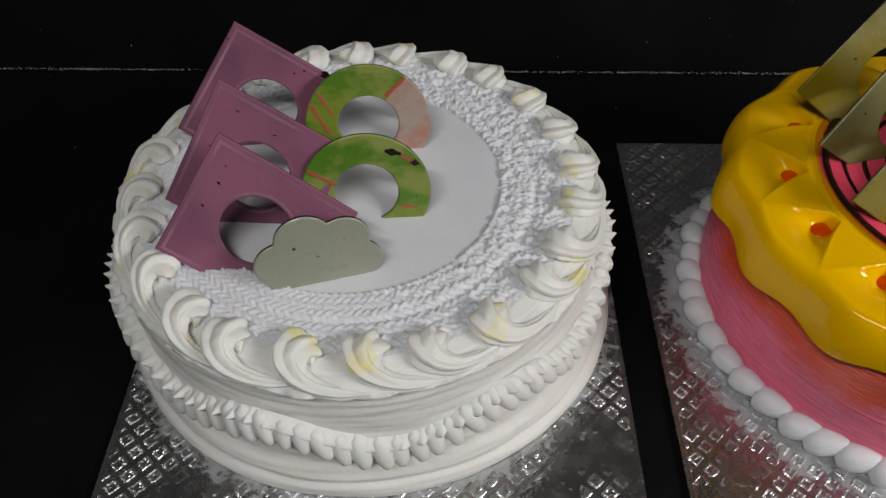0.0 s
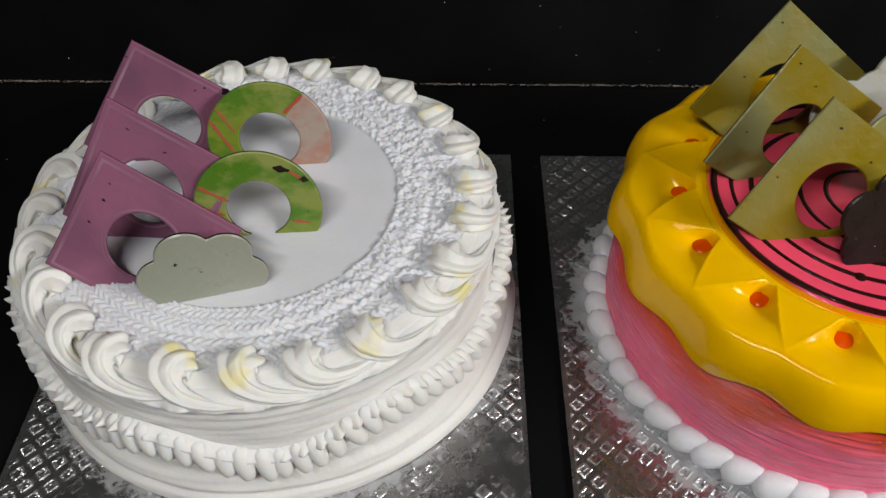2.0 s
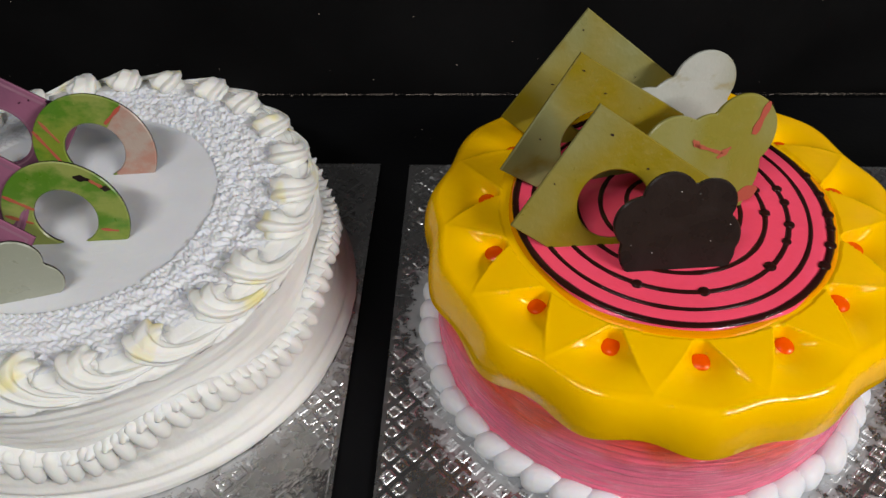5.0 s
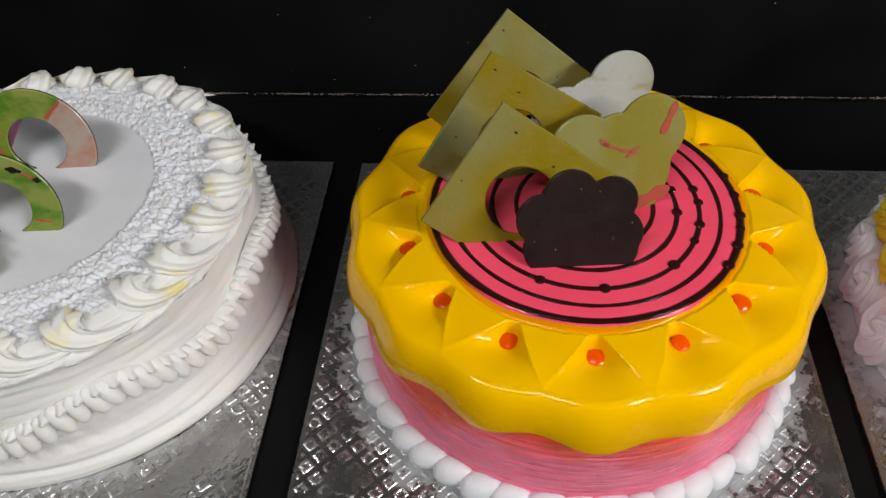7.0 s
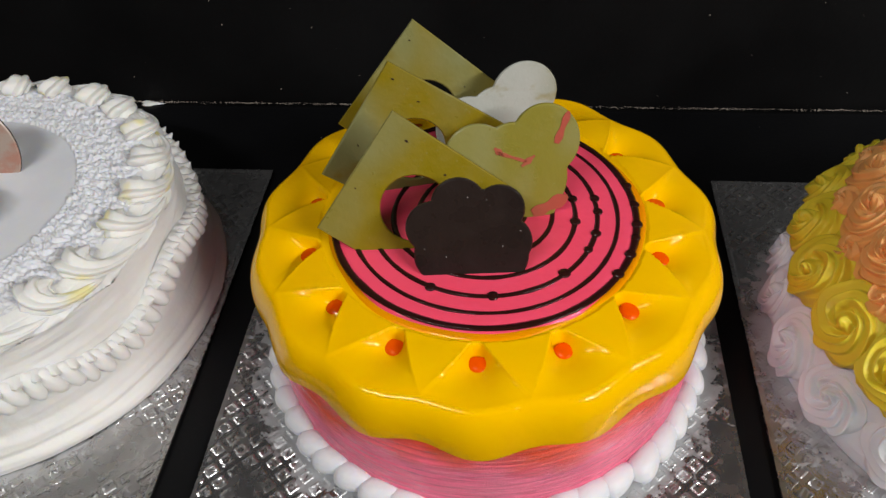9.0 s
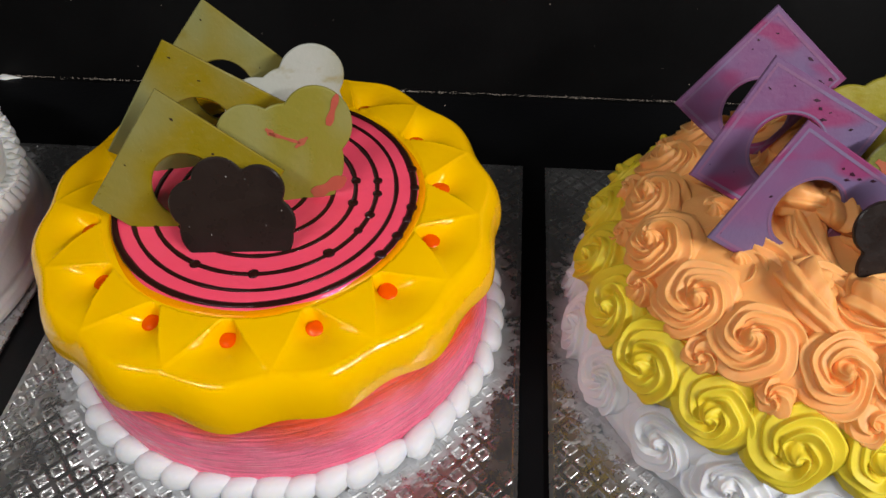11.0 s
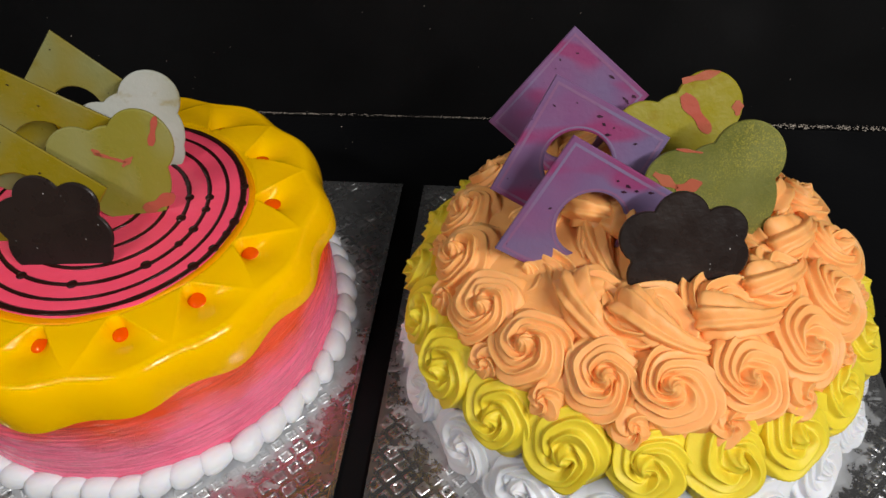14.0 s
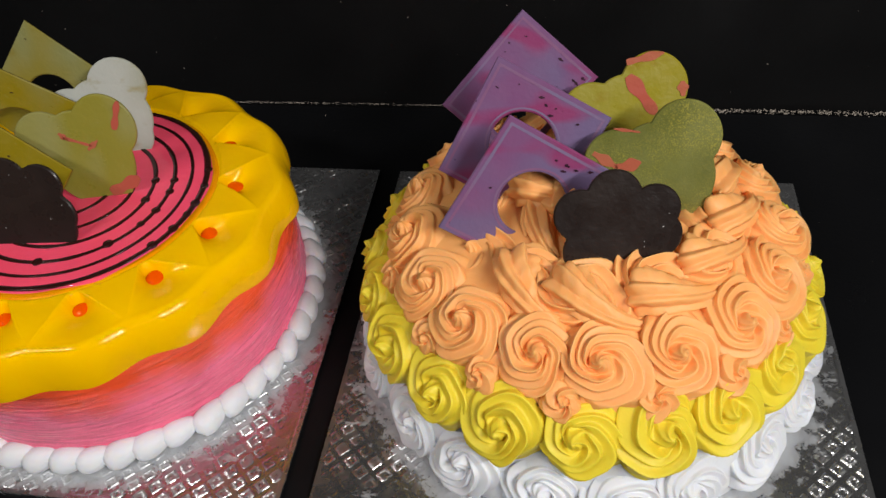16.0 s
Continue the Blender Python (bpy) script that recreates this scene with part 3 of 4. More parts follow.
glazed_cake()


# ---- rosette cake ----
def rosette_cake():
    cake = thing("rosette_cake", "round cake covered with orange, yellow and white cream rosettes", "cake", m=Matrix.Translation((*C, 0)))
    v, f = turned([(0.1115, 0.003), (0.1125, 0.012), (0.1085, 0.03), (0.1015, 0.047)], 160, lambda a, z, r: 0.0007 * fbm(8 * math.cos(a), 8 * math.sin(a), 60 * z), 20)
    part("white_side", mesh("white_side", v, f, M["lilac"]), cake)
    v, f = turned([(0.1015, 0.047), (0.099, 0.06), (0.0955, 0.068)], 160, lambda a, z, r: 0.0007 * fbm(8 * math.cos(a), 8 * math.sin(a), 60 * z), 12)
    part("yellow_side", mesh("yellow_side", v, f, M["yellow"]), cake)
    v, f = turned([(0.0955, 0.068), (0.090, 0.080), (0.078, 0.088), (0.057, 0.0945), (0.03, 0.0965), (0.0, 0.097)], 160, lambda a, z, r: 0.0008 * fbm(9 * math.cos(a), 9 * math.sin(a), 70 * z + 30 * r), 36)
    part("orange_top", mesh("orange_top", v, f, M["orange"]), cake)
    white = [rosette_mesh("white_rosette", M["lilac"], 0.0208, 0.0080, 6, 5.6, 0.0018, k) for k in (1, 2, 13)]
    lemon = [rosette_mesh("yellow_rosette", M["yellow"], 0.0214, 0.0095, 5, 5.0, 0.0022, k) for k in (3, 4, 5, 14)]
    outer = [rosette_mesh("orange_rosette", M["orange"], 0.0202, 0.0092, 6, 6.4, 0.0020, k) for k in (6, 7, 8, 9)]
    curls = [curl_mesh("orange_curl", M["orange"], k, 8, 0.58, True) for k in (10, 11, 12, 15)]
    for k in range(20):
        a = -82 + 18 * k + rand.uniform(-1.5, 1.5)
        part("white_rosette", white[k % 3], cake, "", outward((0, 0), a, 0.1070, 0.0220, 68 + rand.uniform(-4, 4), rand.uniform(0, 360), rand.uniform(0.95, 1.05)))
    for k in range(20):
        a = -91 + 18 * k + rand.uniform(-1.2, 1.2)
        part("yellow_rosette", lemon[k % 4], cake, "", outward((0, 0), a, 0.0990 - 0.0020 * math.cos(radians(a)), 0.0570, 56 + rand.uniform(-4, 4), rand.uniform(0, 360), rand.uniform(0.95, 1.05)))
    for k in range(17):
        a = -105 + 360 / 17 * k + rand.uniform(-1.5, 1.5)
        part("orange_rosette", outer[k % 4], cake, "", outward((0, 0), a, 0.0815, 0.0815, 38 + rand.uniform(-4, 4), rand.uniform(0, 360), rand.uniform(0.95, 1.06)))
    inner = [rosette_mesh("orange_rosette", M["orange"], 0.0225, 0.0105, 6, 5.0, 0.0028, k) for k in (16, 17, 18)]
    for k in range(13):
        a = -119 + 360 / 13 * k + rand.uniform(-2, 2)
        low = 0.0060 if 130 < a % 360 < 225 else 0.0022 if 225 <= a % 360 < 246 else 0.0
        part("orange_rosette", inner[k % 3], cake, "", outward((0, 0), a, 0.0545 + rand.uniform(-0.002, 0.002), 0.0900 - low, 26 + rand.uniform(-6, 6), rand.uniform(0, 360), rand.uniform(0.95, 1.05)))
        if low < 0.005:
            part("orange_curl", curls[k % 4], cake, "", outward((0, 0), a + 7, 0.0600 + rand.uniform(-0.002, 0.002), 0.0935 - low, 30 + rand.uniform(-5, 5), rand.uniform(-12, 12), rand.uniform(1.02, 1.18)))
    # the star of cream that shows through the front square's hole
    for spin in (20, 140, 260):
        part("orange_curl", curls[spin % 4], cake, "", Matrix.Translation((-0.017, -0.004, 0.1010)) @ Matrix.Rotation(radians(spin), 4, "Z") @ Matrix.Rotation(radians(14), 4, "X"))
    for k in range(6):
        part("orange_curl", curls[k % 4], cake, "", outward((0, 0), 60 * k - 75, 0.026, 0.0945, 4, rand.uniform(-50, 10), rand.uniform(1.0, 1.15)))
    # little stars filling the gaps under the outer rosettes
    star = rosette_mesh("cream_star", M["orange"], 0.0095, 0.0040, 5, 2.0, 0.0018, 21)
    for k in range(17):
        a = -94.5 + 360 / 17 * k + rand.uniform(-3, 3)
        part("cream_star", star, cake, "", outward((0, 0), a, 0.0945, 0.0730, 50, rand.uniform(0, 360), rand.uniform(0.8, 1.1)))
    return cake


rosette_cake()


# ---- chocolate decorations ----
def slab(name, outline, hole, thick, material, edge=None):
    """A thin cast piece in the x-z plane, its face towards -y: outline and hole are rings of as many (x, z) points, hole None for none."""
    o = np.array(outline, float)
    n = len(o)
    mid = o.mean(0)
    shrink = mid + (o - mid) * (1 - 0.0006 / np.linalg.norm(o - mid, axis=1, keepdims=True))
    if hole is None:
        rings = [(mid + (shrink - mid) * k, y) for k, y in ((0.02, 0), (0.5, 0), (1, 0))] + [(o, 0.0006), (o, thick - 0.0006)] + [(mid + (shrink - mid) * k, thick) for k in (1, 0.02)]
    else:
        h = np.array(hole, float)
        hm = h.mean(0)
        grow = hm + (h - hm) * 1.04
        rings = [(h, 0.0006), (grow, 0), (shrink, 0), (o, 0.0006), (o, thick - 0.0006), (shrink, thick), (grow, thick), (h, thick - 0.0006), (h, 0.0006)]
    verts = [(p[0], y, p[1]) for ring, y in rings for p in ring]
    faces = grid(n, len(rings), True)
    if hole is None:
        faces += [tuple(range(n))[::-1], tuple(range((len(rings) - 1) * n, len(rings) * n))]
    me = mesh(name, verts, faces, material, False)
    if edge is not None:
        me.materials.append(edge)
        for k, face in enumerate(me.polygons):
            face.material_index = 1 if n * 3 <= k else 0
    return me


def circle(cx, cz, r, n=96, start=0.0):
    return [(cx + r * math.cos(start + 2 * math.pi * k / n), cz + r * math.sin(start + 2 * math.pi * k / n)) for k in range(n)]


def rectangle(w, h, n=96):
    """Points of a rectangle about its middle, as seen from the middle at even angles, corners kept."""
    out = []
    for k in range(n):
        a = 2 * math.pi * k / n
        c, s = math.cos(a), math.sin(a)
        m = max(abs(c), abs(s))
        out.append((w / 2 * c / m, h / 2 * s / m))
    return out


def lobes(discs, floor, n=120, middle=None):
    """The outline round overlapping discs (x, z, r), cut straight at the height floor."""
    mx = sum(d[0] for d in discs) / len(discs)
    mz = sum(d[1] for d in discs) / len(discs)
    if middle:
        mx, mz = middle
    out = []
    for k in range(n):
        a = 2 * math.pi * k / n
        c, s = math.cos(a), math.sin(a)
        far = 0.0
        for x, z, r in discs:
            b = (x - mx) * c + (z - mz) * s
            q = r * r - (x - mx) ** 2 - (z - mz) ** 2 + b * b
            if q > 0:
                far = max(far, b + math.sqrt(q))
        if s < 0:
            far = min(far, (mz - floor) / -s)
        out.append((mx + far * c, mz + far * s))
    return out


def heart(w, turn, cx, cz, tall=1.0):
    """A soft cast heart: two lobes, a filled cleft and a tapering foot."""
    c, s = math.cos(turn), math.sin(turn)
    ring = lobes([(-0.25, 0.12, 0.25), (0.25, 0.12, 0.25), (0, 0.06, 0.25), (0, -0.08, 0.36), (0, -0.27, 0.24), (0, -0.43, 0.12), (0, -0.52, 0.05)], -0.6, 140, (0, 0))
    return [(cx + w * (c * x - s * z * tall), cz + w * (s * x + c * z * tall)) for x, z in ring]


def square_plate(corner, turn, down_left, down_right, material, label, group, edge=None, hole=(0, 0)):
    """A cast square with a round hole; corner: its upper tip, the sides fall to the left and right."""
    tilt = radians(-33.4)
    c, s = math.cos(tilt), math.sin(tilt)

    def put(p):
        x, z = p[0] + down_right / 2, p[1] - down_left / 2
        return c * x - s * z, s * x + c * z

    me = slab("square_plate", [put(p) for p in rectangle(down_right, down_left)], [put(p) for p in circle(*hole, 0.0152)], 0.0019, material, edge)
    plate = thing("chocolate_square", label, "chocolate decoration", group, pose(*corner, *turn), me)
    return plate


def rims(plate, w, h, material, hole=(0, 0)):
    """The raised cast edge on a square plate's face."""
    tilt = radians(-33.4)
    c, s = math.cos(tilt), math.sin(tilt)
    put = lambda p: (c * (p[0] + w / 2) - s * (p[1] - h / 2), s * (p[0] + w / 2) + c * (p[1] - h / 2))
    me = slab("cast_edge", [put(p) for p in rectangle(w - 0.0056, h - 0.0056)], [put(p) for p in rectangle(w - 0.0062, h - 0.0062)], 0.0006, material)
    part("cast_edge", me, plate, "paler raised cast edge", Matrix.Translation((0, -0.00015, 0)))
    me = slab("cast_edge", [put(p) for p in circle(*hole, 0.0170)], [put(p) for p in circle(*hole, 0.0166)], 0.0006, material)
    part("hole_edge", me, plate, "paler raised edge round the hole", Matrix.Translation((0, -0.0002, 0)))


GA, GB, GC = "chocolate squares on the white cake", "chocolate squares on the yellow cake", "chocolate squares on the rosette cake"
M["plum_back"] = chocolate("plum_back", (0.05, 0.018, 0.03), (0.04, 0.015, 0.025), (0.02, 0.01, 0.01))
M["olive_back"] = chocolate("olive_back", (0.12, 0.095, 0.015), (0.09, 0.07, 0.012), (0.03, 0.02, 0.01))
M["plum_edge"] = chocolate("plum_edge", (0.36, 0.19, 0.25), (0.25, 0.11, 0.17), (0.1, 0.04, 0.06))
M["violet_edge"] = chocolate("violet_edge", (0.19, 0.14, 0.245), (0.225, 0.10, 0.195), (0.1, 0.04, 0.1))
for corner, turn, dl, dr in (((-0.2043, -0.0794, 0.1378), (-12, 2, 6), 0.0625, 0.062), ((-0.2032, -0.1213, 0.1369), (-22.7, -4.5, -0.4), 0.0625, 0.062), ((-0.1979, -0.1511, 0.1326), (-23.7, 0.3, 2.5), 0.0590, 0.0638)):
    p = square_plate(corner, turn, dl, dr, M["plum"], "plum-coloured chocolate square with a round hole, stuck in white cream", GA, M["plum_back"])
    rims(p, dr, dl, M["plum_edge"])
for corner, turn, dl, dr in (((0.0953, -0.0663, 0.1524), (-18.9, 5.3, 2.7), 0.0632, 0.062), ((0.0892, -0.1040, 0.1534), (-11.6, 3.1, 14.1), 0.0616, 0.0625), ((0.0947, -0.1337, 0.1491), (-22, 2.1, 4), 0.062, 0.062)):
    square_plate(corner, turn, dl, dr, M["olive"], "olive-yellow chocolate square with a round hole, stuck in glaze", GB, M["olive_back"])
for corner, turn, dl, dr, hole in (((0.3570, -0.0665, 0.1585), (-22.2, 7.1, -1.1), 0.0598, 0.0485, (0.0065, -0.0075)), ((0.3490, -0.1040, 0.1565), (-23.7, -5.6, 1.7), 0.0595, 0.0571, (0, 0)), ((0.3568, -0.1372, 0.1489), (-16, 2.1, 12), 0.0595, 0.061, (0, 0))):
    p = square_plate(corner, turn, dl, dr, M["violet"], "violet chocolate square with a round hole, stuck in orange cream", GC, None, hole)
    rims(p, dr, dl, M["violet_edge"], hole)


def ring_piece(base, cx, cz, radius, inner, right, label):
    """A flat ring in two colours that meet in a streak, with thin orange streaks."""
    at = pose(*base, -14, 0, 5.7)
    ring = thing("chocolate_ring_piece", label, "chocolate decoration", "chocolate rings on the white cake", at)
    n = 96
    for name, lo, hi, material in right:
        m = max(8, int((hi - lo) / 3.75))
        rows = [(inner, 0.0006), (inner + 0.0006, 0), (radius - 0.0006, 0), (radius, 0.0006), (radius, 0.0016), (radius - 0.0006, 0.0022), (inner + 0.0006, 0.0022), (inner, 0.0016), (inner, 0.0006)]
        verts = [(cx + r * math.cos(radians(lo + (hi - lo) * k / (m - 1))), y, cz + r * math.sin(radians(lo + (hi - lo) * k / (m - 1)))) for r, y in rows for k in range(m)]
        me = mesh(name, verts, grid(m, len(rows), False), material, False)
        me.materials.append(M["dark"])
        for k, face in enumerate(me.polygons):
            face.material_index = 1 if k >= 3 * (m - 1) else 0
        part(name, me, ring)
    return ring


def streak(parent, x0, z0, x1, z1, wide, material, name="streak", bend=0.0, label="", dy=-0.0003):
    """A thin painted stroke lying on a piece's face, tapering at its ends."""
    n = 14
    top, low = [], []
    dx, dz = x1 - x0, z1 - z0
    ln = math.hypot(dx, dz)
    nx, nz = -dz / ln, dx / ln
    for k in range(n):
        s = k / (n - 1)
        w = wide * (0.25 + 0.75 * math.sin(math.pi * min(1, 0.08 + s * 0.92)) ** 0.6) * (1 + 0.3 * math.sin(9 * s + wide * 4000))
        off = bend * math.sin(math.pi * s)
        x, z = x0 + dx * s + nx * off, z0 + dz * s + nz * off
        top.append((x + nx * w / 2, dy, z + nz * w / 2))
        low.append((x - nx * w / 2, dy, z - nz * w / 2))
    verts = low + top + [(v[0], 0.0004, v[2]) for v in low] + [(v[0], 0.0004, v[2]) for v in top]
    faces = grid(n, 2, False) + [(k, k + 1, 2 * n + k + 1, 2 * n + k) for k in range(n - 1)] + [(n + k, n + k + 1, 3 * n + k + 1, 3 * n + k) for k in range(n - 1)]
    return part(name, mesh(name, verts, faces, material, False), parent, label)



def flecks(piece, spots, material, name="dark_fleck"):
    """Small dark flecks cast into a face: (x, z, length, angle, width)."""
    for x, z, ln, turn, wide in spots:
        dx, dz = ln / 2 * math.cos(radians(turn)), ln / 2 * math.sin(radians(turn))
        streak(piece, x - dx, z - dz, x + dx, z + dz, wide, material, name)


M["fleck"] = chocolate("dark_fleck", (0.03, 0.016, 0.012), (0.045, 0.025, 0.015), (0.02, 0.01, 0.01))
M["plum_fleck"] = chocolate("plum_fleck", (0.045, 0.014, 0.03), (0.03, 0.01, 0.022), (0.02, 0.01, 0.01))
for piece in [o for o in scene.objects if o.get("category") == "chocolate decoration" and o.name.startswith("chocolate_square")]:
    dark = M["fleck"] if "olive" in piece["label"] else M["plum_fleck"]
    spots = []
    for k in range(3):
        along, side = rand.uniform(0.005, 0.042), rand.uniform(0.004, 0.011)
        a, b = (along, side) if rand.random() < 0.6 else (side, along)
        c, s = math.cos(radians(-33.4)), math.sin(radians(-33.4))
        spots.append((c * a + s * b, s * a - c * b, rand.uniform(0.0006, 0.0018), rand.uniform(-60, 30), rand.uniform(0.0004, 0.0009)))
    if "violet" in piece["label"]:
        for k in range(4):
            a, b = rand.uniform(0.025, 0.046), rand.uniform(0.003, 0.012)
            spots.append((c * a + s * b, s * a - c * b, rand.uniform(0.0016, 0.0030), rand.uniform(-60, 10), rand.uniform(0.0008, 0.0014)))
    flecks(piece, spots, dark)
big = [o for o in scene.objects if o.name == "chocolate_square"][0]
flecks(big, [(0.0385, -0.0262, 0.0034, 70, 0.0034), (0.0375, -0.0308, 0.0016, 40, 0.0014)], M["plum_fleck"])

ring_a = ring_piece((-0.1187, -0.0937, 0.0776), -0.0273, 0.0135, 0.030, 0.0146, (("coral_half", -60, 52, M["coral"]), ("green_half", 52, 300, M["green"])), "chocolate ring, half green and half coral pink, stuck in cream")
for p in ((-0.0185, 0.0275, -0.0085, 0.0365, 0.0018), (-0.0500, 0.0310, -0.0430, 0.0190, 0.0014), (-0.0545, 0.0260, -0.0450, 0.0080, 0.0016)):
    streak(ring_a, *p, M["red"], "orange_streak")
ring_b = ring_piece((-0.1165, -0.1400, 0.0797), -0.0268, 0.0105, 0.0285, 0.0142, (("green_face", 0, 360, M["green"]),), "green chocolate ring with orange streaks and dark flecks")
for p in ((-0.0515, 0.0235, -0.0395, 0.0155, 0.0016), (-0.0060, 0.0250, -0.0110, 0.0290, 0.0016), (-0.0535, 0.0135, -0.042, 0.0085, 0.0014), (-0.0125, 0.0035, -0.0045, 0.0020, 0.0012)):
    streak(ring_b, *p, M["red"], "orange_streak")
for p in ((-0.0175, 0.0310, -0.0105, 0.0290, 0.0026), (-0.0068, 0.0250, -0.0028, 0.0238, 0.0024)):
    streak(ring_b, *p, M["dark"], "dark_fleck")

cloud = thing("chocolate_cloud", "grey-green chocolate cloud standing on the white cake", "chocolate decoration", "", pose(-0.158, -0.180, 0.0797, -5.5, 0, 17.2),
              slab("cloud", lobes([(-0.0165, 0.0110, 0.0112), (-0.0060, 0.0215, 0.0120), (0.0095, 0.0180, 0.0112), (0.0145, 0.0050, 0.0105), (-0.0110, 0.0020, 0.0120), (0.0, 0.009, 0.0135)], -0.0035), None, 0.0022, M["sage"], M["dark"]))
streak(cloud, -0.0110, 0.0190, -0.0098, 0.0186, 0.0012, M["dark"], "dark_fleck")
for base, turn, discs, floor, label in (
    ((0.129, -0.1695, 0.0935), (-19.2, 0, 5.4), [(-0.0155, 0.0200, 0.0118), (-0.0050, 0.0305, 0.0112), (0.0115, 0.0275, 0.0105), (0.0135, 0.0125, 0.0116), (-0.0110, 0.0070, 0.0135), (0.0100, 0.0060, 0.0135), (0, 0.016, 0.016)], -0.004, "dark chocolate flower standing on the pink glaze"),
    ((0.3995, -0.166, 0.1146), (-26.5, 0, 5.7), [(-0.0115, 0.0050, 0.0113), (0.0020, 0.0130, 0.0112), (0.0185, 0.0075, 0.0102), (0.0195, -0.0035, 0.0103), (0.0120, -0.0075, 0.0095), (-0.0080, -0.0110, 0.0110), (0.0030, 0.0, 0.0140)], -0.022, "dark chocolate flower sunk into orange cream"),
):
    flower = thing("chocolate_flower", label, "chocolate decoration", "dark chocolate flowers", pose(*base, *turn), slab("flower", lobes(discs, floor), None, 0.0024, M["dark"]))
    for k in range(4):
        x, z, r = discs[rand.randrange(len(discs))]
        g = rand.uniform(0, r * 0.8), rand.uniform(0, 6.28)
        sx, sz = x + g[0] * math.cos(g[1]), max(floor + 0.003, z + g[0] * math.sin(g[1]))
        streak(flower, sx, sz, sx + rand.uniform(-0.0008, 0.0008), sz + rand.uniform(0.0002, 0.0008), rand.uniform(0.0002, 0.0004), M["crumb_pale"], "sugar_speck", dy=-0.0002)

HEARTS = "chocolate hearts on the cakes"
thing("chocolate_heart", "pale grey-green chocolate heart behind a darker one", "chocolate decoration", HEARTS, pose(0.163, -0.083, 0.133, -15.1, 0, 12.6), slab("heart", heart(0.0611, 0.463, -0.0259, -0.0195, 0.968), None, 0.0022, M["pale"]))
h = thing("chocolate_heart", "gold-green chocolate heart with red streaks", "chocolate decoration", HEARTS, pose(0.1393, -0.1286, 0.1224, -15.1, 0, 12.6), slab("heart", heart(0.0601, 0.191, 0.0062, -0.0062, 1.12), None, 0.0022, M["gold"]))
for p in ((-0.0020, 0.0020, 0.0110, -0.0040, 0.0016), (-0.0030, 0.0042, 0.0006, 0.0002, 0.0024), (0.0085, -0.0058, 0.0145, -0.0014, 0.0024), (0.0240, 0.0030, 0.0295, 0.0170, 0.0032)):
    streak(h, *p, M["red"], "red_streak")
streak(h, 0.0130, -0.0300, 0.0290, -0.0230, 0.0065, M["red"], "red_streak")
h = thing("chocolate_heart", "mustard chocolate heart with red streaks behind an olive one", "chocolate decoration", HEARTS, pose(0.430, -0.084, 0.146, -21.8, 0, 4), slab("heart", heart(0.0604, 0.4655, -0.0215, -0.0281, 1.08), None, 0.0022, M["mustard"]))
for p in ((-0.0245, -0.0030, -0.0080, 0.0010, 0.0036), (-0.0235, -0.0090, -0.0100, -0.0270, 0.0062), (0.0010, -0.0120, 0.0018, -0.0190, 0.0042)):
    streak(h, *p, M["red"], "red_streak")
h = thing("chocolate_heart", "olive-gold grained chocolate heart in orange cream", "chocolate decoration", HEARTS, pose(0.389, -0.130, 0.132, -19.3, 0, 0), slab("heart", heart(0.0595, 0.479, 0.0311, -0.0111, 1.068), None, 0.0022, M["grained"]))
for p in ((0.0030, -0.0060, 0.0140, -0.0125, 0.0040), (0.0130, -0.0130, 0.0235, -0.0095, 0.0052), (0.0110, 0.0050, 0.0220, 0.0038, 0.0012)):
    streak(h, *p, M["red"], "red_streak")


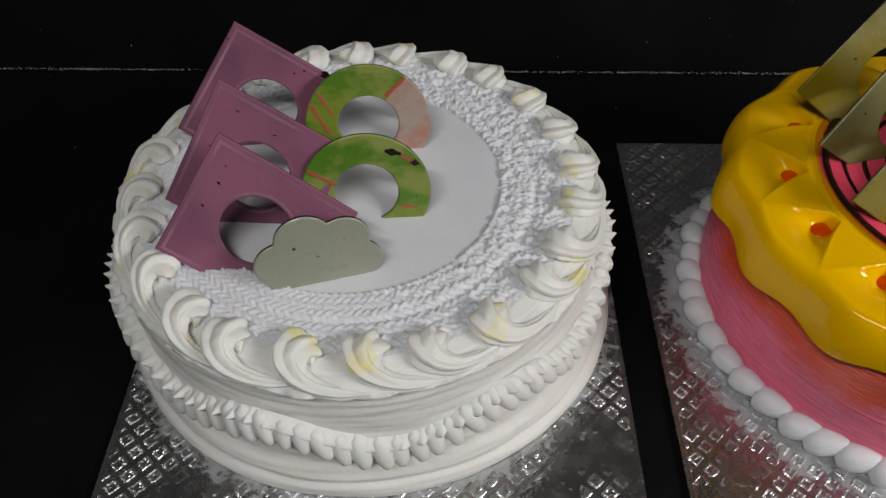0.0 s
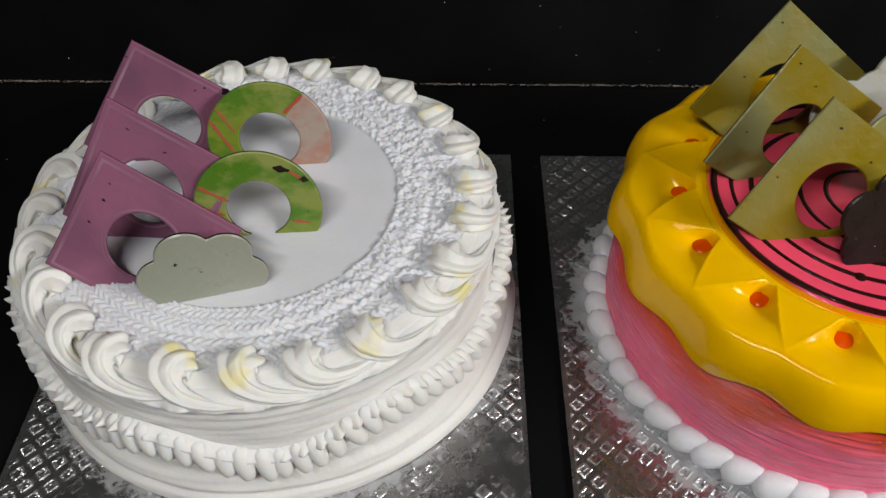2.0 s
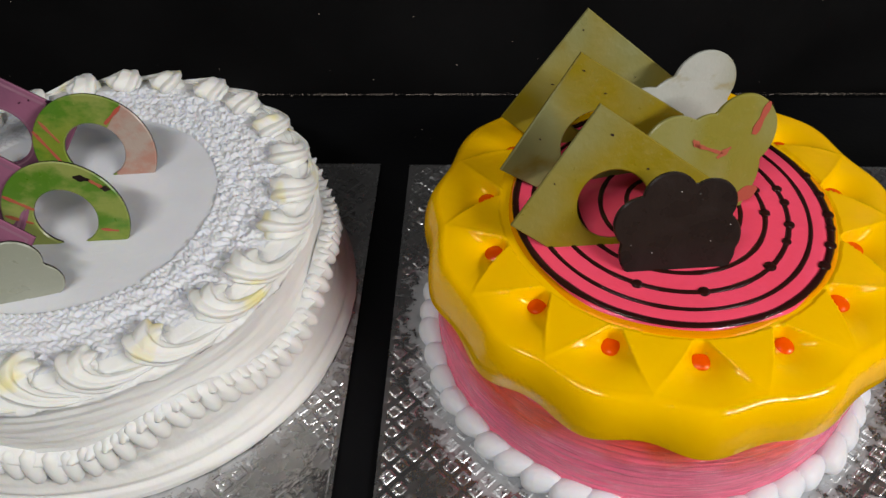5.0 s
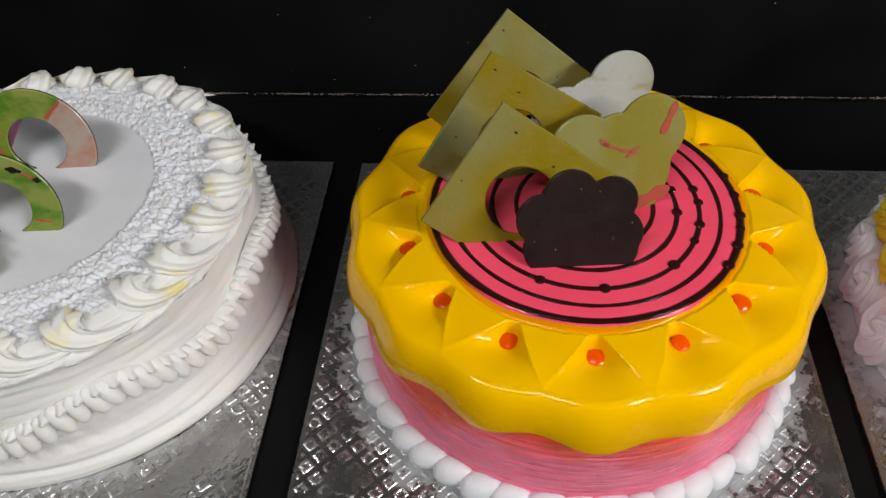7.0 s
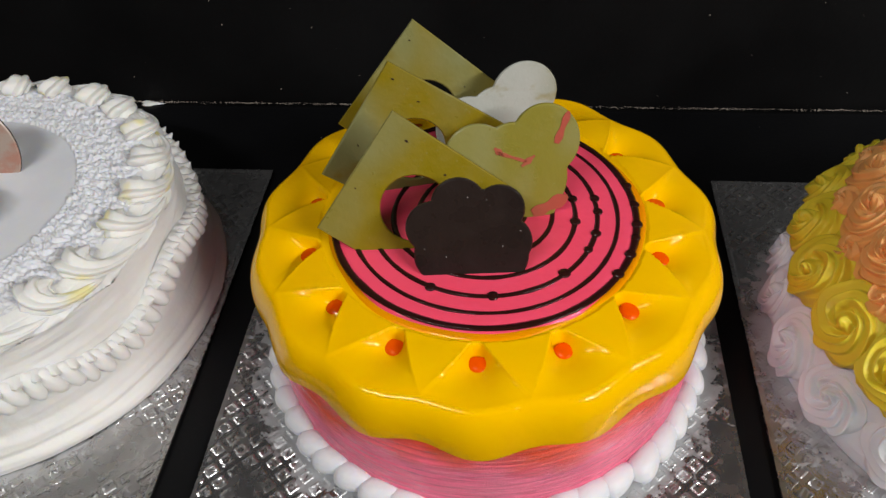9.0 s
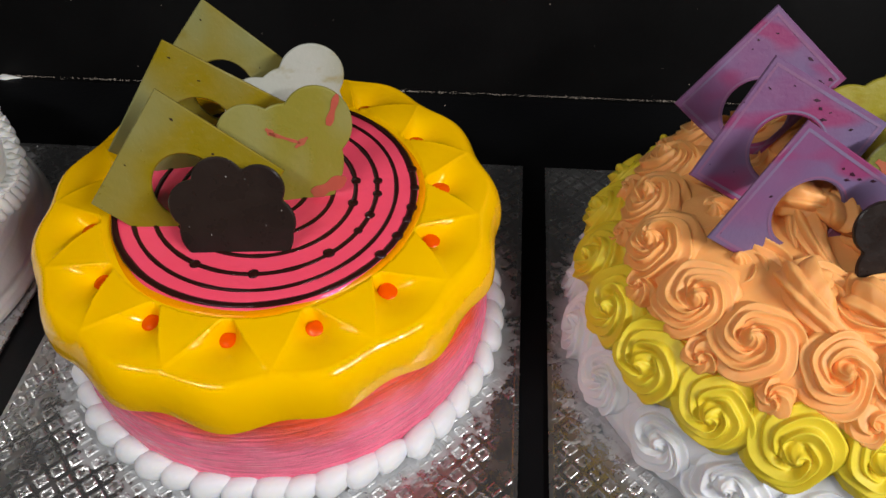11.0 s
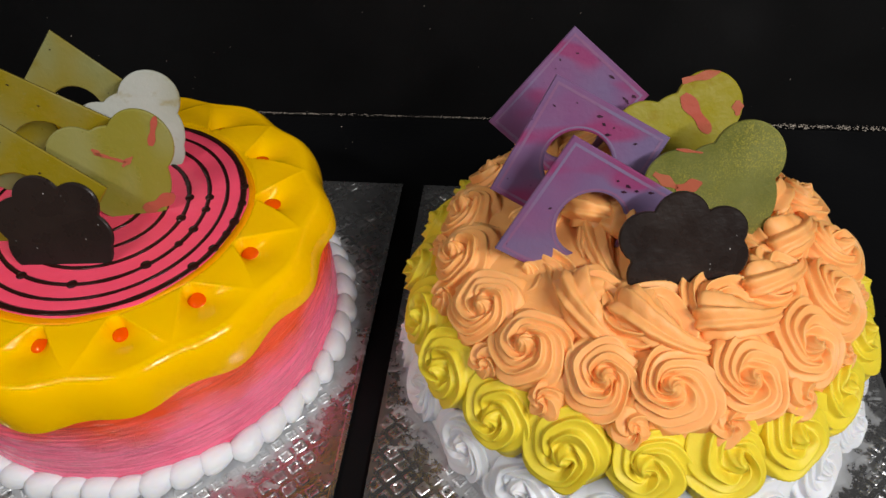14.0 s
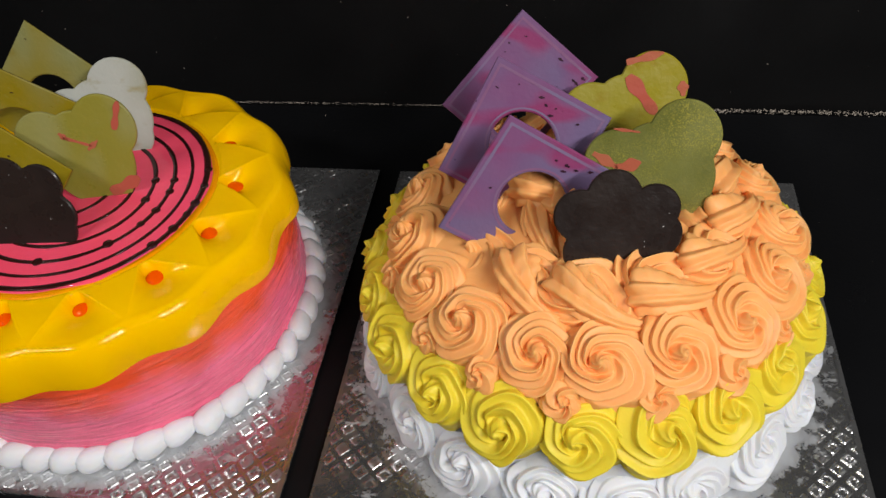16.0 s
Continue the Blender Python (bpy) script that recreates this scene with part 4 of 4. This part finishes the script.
# ---- dust and crumbs ----
def crumbs(name, label, places):
    """Many small irregular flakes in one mesh; places: (x, y, z, size)."""
    verts, faces = [], []
    for x, y, z, s in places:
        k = len(verts)
        for dx, dy, dz in ((1, 0, 0), (-1, 0, 0), (0, 1, 0), (0, -1, 0), (0, 0, 1), (0, 0, -1)):
            g = s * rand.uniform(0.4, 1.1)
            verts.append((x + dx * g, y + dy * g, z + dz * g * 0.8))
        faces += [(k + a, k + b, k + c) for a, b, c in ((0, 2, 4), (2, 1, 4), (1, 3, 4), (3, 0, 4), (2, 0, 5), (1, 2, 5), (3, 1, 5), (0, 3, 5))]
    thing(name, label, "crumbs", kind="stuff", data=mesh(name, verts, faces, M["crumb"], False))


line = []
for k in range(5200):
    x = rand.uniform(-0.6, 0.9)
    heap = fbm(26 * x, 3.0) + (0.7 if x > 0.45 else 0.0)
    if heap > rand.uniform(-1.0, 0.5):
        line.append((x, 0.0808 + rand.gauss(0, 0.0006 + 0.0009 * (x > 0.45)), rand.uniform(0.0002, 0.0008), rand.uniform(0.0002, 0.0007 + 0.0003 * (x > 0.45))))
crumbs("crumb_line", "pale crumbs caught along the back of the shelf", line)
crumbs("shelf_dust", "scattered pale specks on the black shelf", [(rand.uniform(-0.5, 0.85), rand.uniform(-0.3, 0.075), 0.0002, rand.choice((0.0002, 0.0003, 0.0006))) for k in range(170)])
crumbs("panel_dust", "scattered pale specks on the black panel", [(rand.uniform(-0.5, 0.85), 0.0828, rand.uniform(0.002, 0.2), rand.choice((0.0002, 0.0003, 0.0005, 0.0007))) for k in range(130)])


def cream_dab():
    """A small wiped dab of cream, thick at one end."""
    n, m, verts = 20, 8, []
    for j in range(m):
        s = j / (m - 1)
        for k in range(n):
            a = 2 * math.pi * k / n
            r = (1 - s**2) ** 0.5 * (1 + 0.22 * math.sin(3 * a + 1) + 0.12 * math.sin(7 * a))
            x = 0.0085 * r * math.cos(a)
            verts.append((x, 0.0022 * r * math.sin(a) * (1.2 - 60 * x), 0.0003 + 0.0016 * s * (1 - 50 * x)))
    thing("cream_dab", "dab of dried cream at the back of the shelf", "cream", m=Matrix.Translation((-0.134, 0.0785, 0)), data=mesh("cream_dab", verts, grid(n, m, True), M["white"]))


cream_dab()
